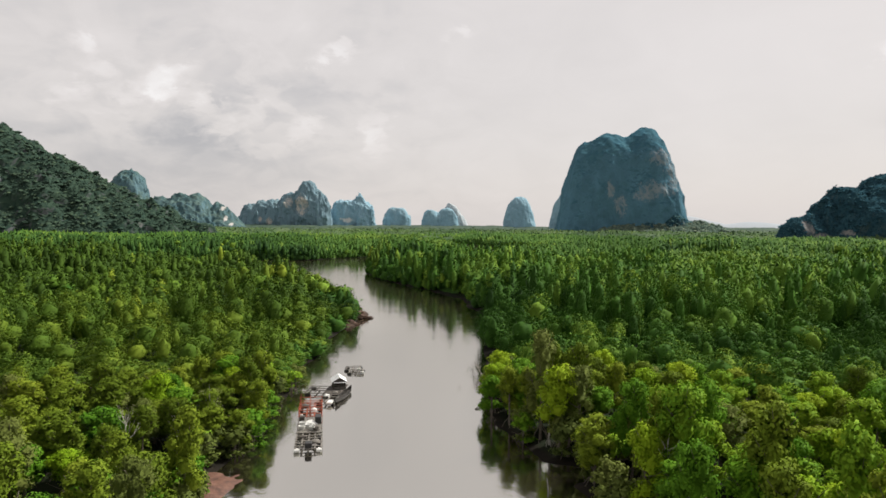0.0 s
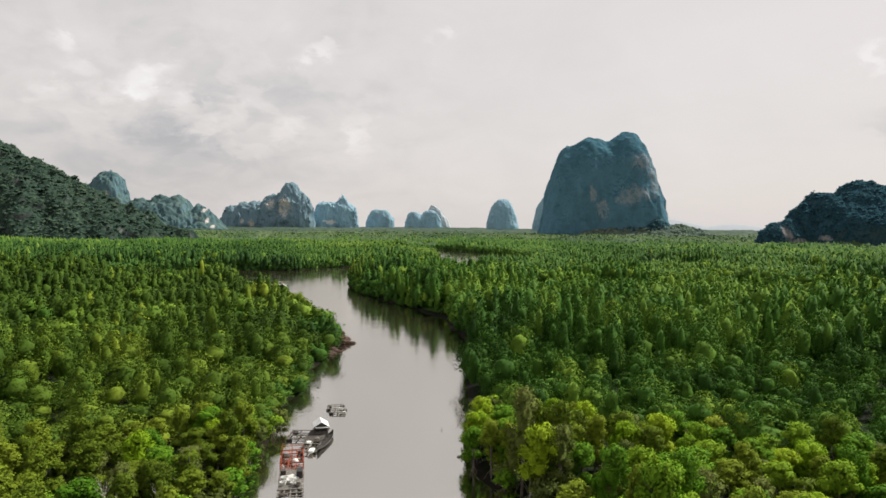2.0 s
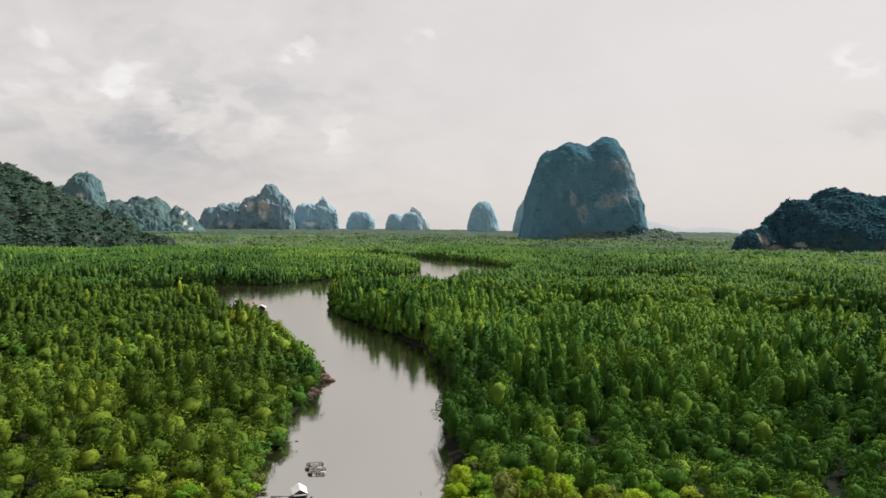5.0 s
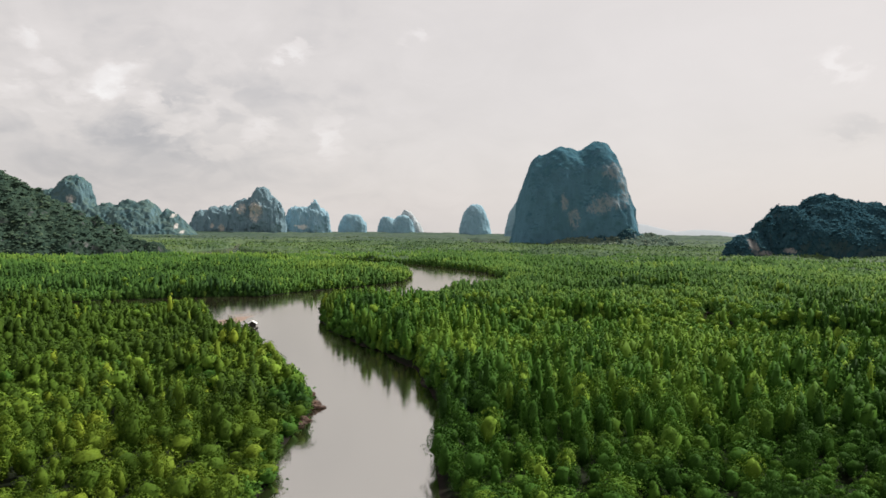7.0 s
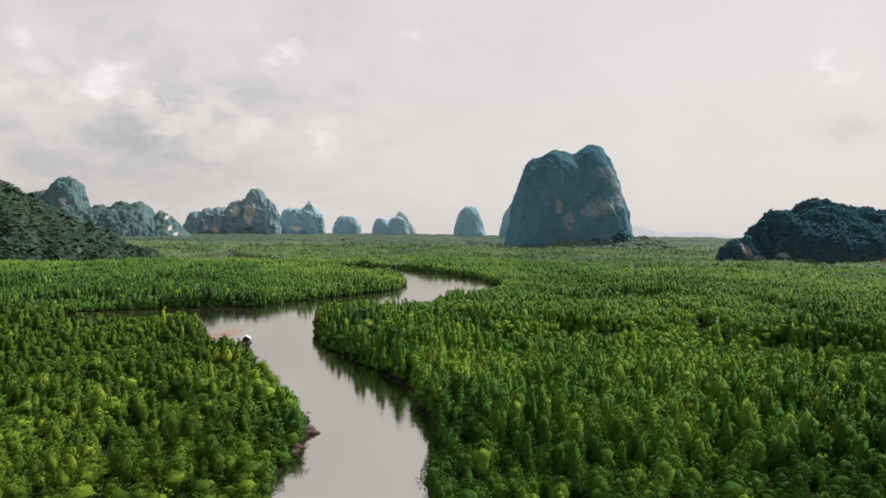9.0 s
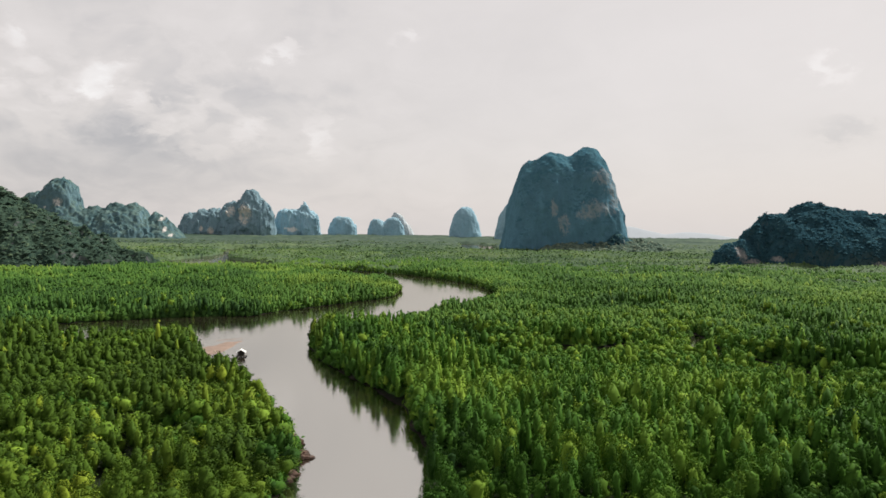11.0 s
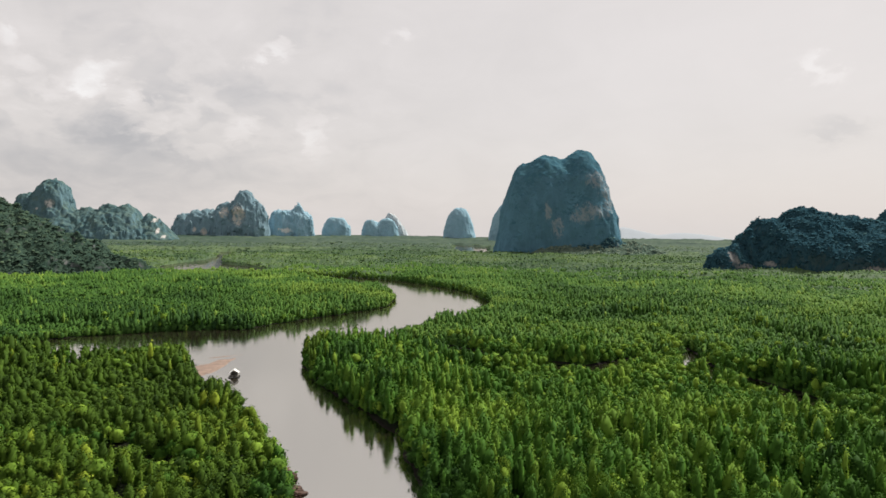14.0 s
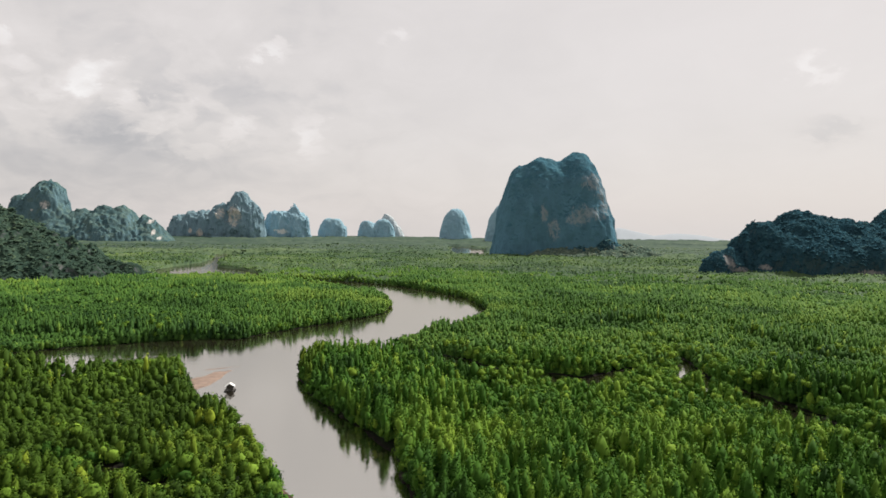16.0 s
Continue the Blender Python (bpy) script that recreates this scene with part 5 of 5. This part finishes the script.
def build_small_raft():
    r = np.random.default_rng(47)
    raft = new("small_raft")
    tagged(raft, "small grey timber pen raft floating alone", "raft")
    pens(raft, r, -1.6, 0.9, 2.0, 4.6, 2, 2, 0.3, MAT_PLANK, 0.22)
    pens(raft, r, -0.9, 1.6, -0.6, 1.9, 2, 2, 0.3, MAT_PLANK, 0.22)
    for at in ((-1.5, 2.0), (-1.5, 4.5), (0.9, 4.5), (1.5, 1.8), (-0.8, -0.5)):
        drum("float_drum", raft, (*at, 0.05), 0.25, 0.8, MAT_BLACK, "X")
    drum("float_drum", raft, (1.5, -0.4, 0.2), 0.27, 0.8, MAT_WHITE, "X", "white plastic float")
    basin("tub", raft, (0.9, 1.0, 0.36), 0.42, 0.4, MAT_WHITE, "white plastic tub")
    raft.matrix_basis = pose(-17.1, 119.6, 0, 0, 0, 4)


def build_watch_hut():
    """The lone hut on the water by the junction."""
    r = np.random.default_rng(53)
    hut = new("floating_hut")
    tagged(hut, "small floating hut with white gable roof on dark raft", "raft house")
    deck(hut, r, -2.4, 2.4, -2.4, 2.4, 0.5, MAT_DARKWOOD, 0.3)
    for u in (-2.2, 0, 2.2):
        for v in (-2.1, 2.1):
            drum("float_drum", hut, (u, v, 0.1), 0.35, 1.2, MAT_BLACK, "X")
    for u in (-1.7, 1.7):
        for v in (-1.7, 1.7):
            beam("corner_post", hut, (u, v, 0.5), (u, v, 2.7), 0.14, 0.14, MAT_DARKWOOD)
    part("back_wall", box((3.3, 0.08, 1.9), (0, 1.7, 1.5), 0.01), MAT_DARKWOOD, hut)
    part("side_wall", box((0.08, 3.3, 0.9), (-1.7, 0, 1.0), 0.01), MAT_PLANK, hut)
    part("side_wall", box((0.08, 3.3, 0.9), (1.7, 0, 1.0), 0.01), MAT_PLANK, hut)
    part("front_rail", box((3.3, 0.08, 0.6), (0, -1.7, 0.85), 0.01), MAT_DARKWOOD, hut)
    bm = bmesh.new()
    for v in (1.66, 1.74):
        bm.faces.new([bm.verts.new(p) for p in ((-1.7, v, 2.45), (1.7, v, 2.45), (0, v, 3.7))])
    part("gable", bm, MAT_DARKWOOD, hut, "dark plank gable")
    gable_roof("roof_sheet", hut, 4.9, 4.6, 2.45, 3.95, MAT_WHITE, "white roof sheet")
    beam("ridge_pole", hut, (0, -2.2, 3.8), (0, 2.2, 3.8), 0.12, 0.12, MAT_DARKWOOD)
    beam("tie_beam", hut, (-1.9, -1.7, 2.5), (1.9, -1.7, 2.5), 0.12, 0.12, MAT_DARKWOOD)
    hut.matrix_basis = pose(-77.6, 347.5, 0, 0, 0, 8)


build_fish_raft()
build_raft_house()
build_long_boat()
build_small_raft()
build_watch_hut()


# ---- banks: rocks, silt, dead wood ----
def build_rock(at, size, turn, seed, label):
    bm = bmesh.new()
    bmesh.ops.create_icosphere(bm, subdivisions=4, radius=1.0)
    for v in bm.verts:
        d = v.co.copy()
        n = noise.fractal(d * 1.6 + Vector((seed, 0, 0)), 1.0, 2.0, 5)
        d *= 1 + 0.30 * n + 0.10 * round(2.2 * noise.noise(d * 3 + Vector((0, seed, 0))))
        d.x += 0.35 * max(d.x, 0) ** 2 * (1 - abs(d.y))
        v.co = Vector((d.x * size[0], d.y * size[1], d.z * size[2]))
    me = bpy.data.meshes.new("bank_rock")
    bm.to_mesh(me)
    bm.free()
    me.materials.append(MAT_ROCK)
    ob = new("bank_rock", me)
    ob.matrix_basis = pose(*at, 0, 0, turn)
    tagged(ob, label, "rock", "rocks on the river bank")


build_rock((-27.6, 193.5, 0.5), (3.4, 3.4, 1.9), -8, 2.0, "rusty brown rock with a pointed nose at the water")
build_rock((-29.2, 178.5, 0.3), (3.3, 3.0, 1.5), 6, 5.0, "low rusty brown rock at the water's edge")
build_rock((-30.6, 204.5, 0.9), (2.6, 2.8, 2.2), 12, 8.0, "dark brown boulder below the bank trees")
build_rock((-31.0, 199.5, 0.2), (2.6, 3.0, 0.8), 0, 9.0, "pale low rock between darker boulders")


def build_bank(name, at, long, wide, high, turn, material, label, seed):
    """A low uneven shoal of silt."""
    a, b = np.meshgrid(np.linspace(-1.15, 1.15, 40), np.linspace(-1.15, 1.15, 30), indexing="ij")
    edge = np.hypot(a, b) * (1 + 0.25 * fbm(a * 1.6 + seed, b * 1.6, octaves=3, seed=seed))
    z = high * (1 - edge**2) + 0.06 * fbm(a * 6, b * 6, octaves=3, seed=seed + 1)
    verts = np.stack([a * long, b * wide, np.clip(z, -0.6, None)], -1).reshape(-1, 3)
    ob = new(name, mesh_of(name, verts, grid_faces(*a.shape), material, True))
    ob.matrix_basis = pose(*at, 0, 0, turn)
    tagged(ob, label, "mud bank", kind="structure")


build_bank("silt_bank", (-97, 369, 0.05), 25, 7, 0.55, 82, MAT_SAND, "tan silt spit at the end of the trees", 3)
build_bank("silt_bank", (-97, 402, -0.08), 13, 1.6, 0.16, 30, MAT_SAND, "thin brown silt bar just above the water", 4)
build_bank("silt_bank", (-92, 559, 0.1), 9, 3.5, 0.5, 42, MAT_SAND, "pale silt patch at the peninsula bank", 6)
build_bank("mud_bank", (-26.8, 64.5, 0.05), 5.5, 4.6, 0.7, 70, MAT_REDMUD, "bare red mud bank beside the near trees", 7)


def build_dead_wood(at, high, seed, label, turn=(0, 0, 0), name="dead_tree"):
    r = np.random.default_rng(seed)
    bm, _, _ = wood(r, high, high * 0.22, 7, bare=True)
    me = bpy.data.meshes.new(name)
    bm.to_mesh(me)
    bm.free()
    me.materials.append(MAT_DEAD)
    ob = new(name, me)
    ob.matrix_basis = pose(*at, *turn)
    tagged(ob, label, "dead tree")


build_dead_wood((-28.6, 77.5, 0.2), 7.8, 3, "bare bleached tree leaning out of the green crowns", (8, 6, 0))
build_dead_wood((-28.0, 69.0, 0.2), 6.5, 5, "bare bleached tree leaning out of the green crowns", (4, -5, 0))
build_dead_wood((-33.0, 66.0, 0.2), 8.2, 6, "bare bleached tree leaning out of the green crowns")
build_dead_wood((12.5, 79.0, 0.2), 8.6, 7, "bare bleached tree leaning out of the green crowns")
build_dead_wood((6.6, 119.0, -0.6), 4.2, 8, "dead branches reaching over the water", (0, -28, 0))
build_dead_wood((20.0, 60.0, 0.3), 8.8, 9, "bare bleached tree leaning out of the green crowns", (3, 3, 0))


def build_snag(at, points, radii, label):
    bm = tube(bmesh.new(), points, radii, 5)
    me = bpy.data.meshes.new("snag")
    bm.to_mesh(me)
    bm.free()
    me.materials.append(MAT_DEAD)
    ob = new("snag", me)
    ob.matrix_basis = pose(*at)
    tagged(ob, label, "snag")


build_snag((10.2, 64.6, 0), [(0, 0, -0.6), (0.05, 0, 0.8), (-0.08, 0, 1.9)], (0.07, 0.06, 0.03), "bleached stake standing in the shallow water")
build_snag((2.0, 110.0, 0), [(-0.4, 0.2, -0.3), (0.2, 0, 0.25), (-0.3, 0.3, 0.65)], (0.05, 0.05, 0.02), "crooked twig poking out of the river")
build_snag((4.3, 96.6, 0), [(-0.3, 0, -0.2), (0.1, 0.05, 0.15), (0.5, 0.1, 0.12)], (0.12, 0.16, 0.08), "half-sunk log end in the river")
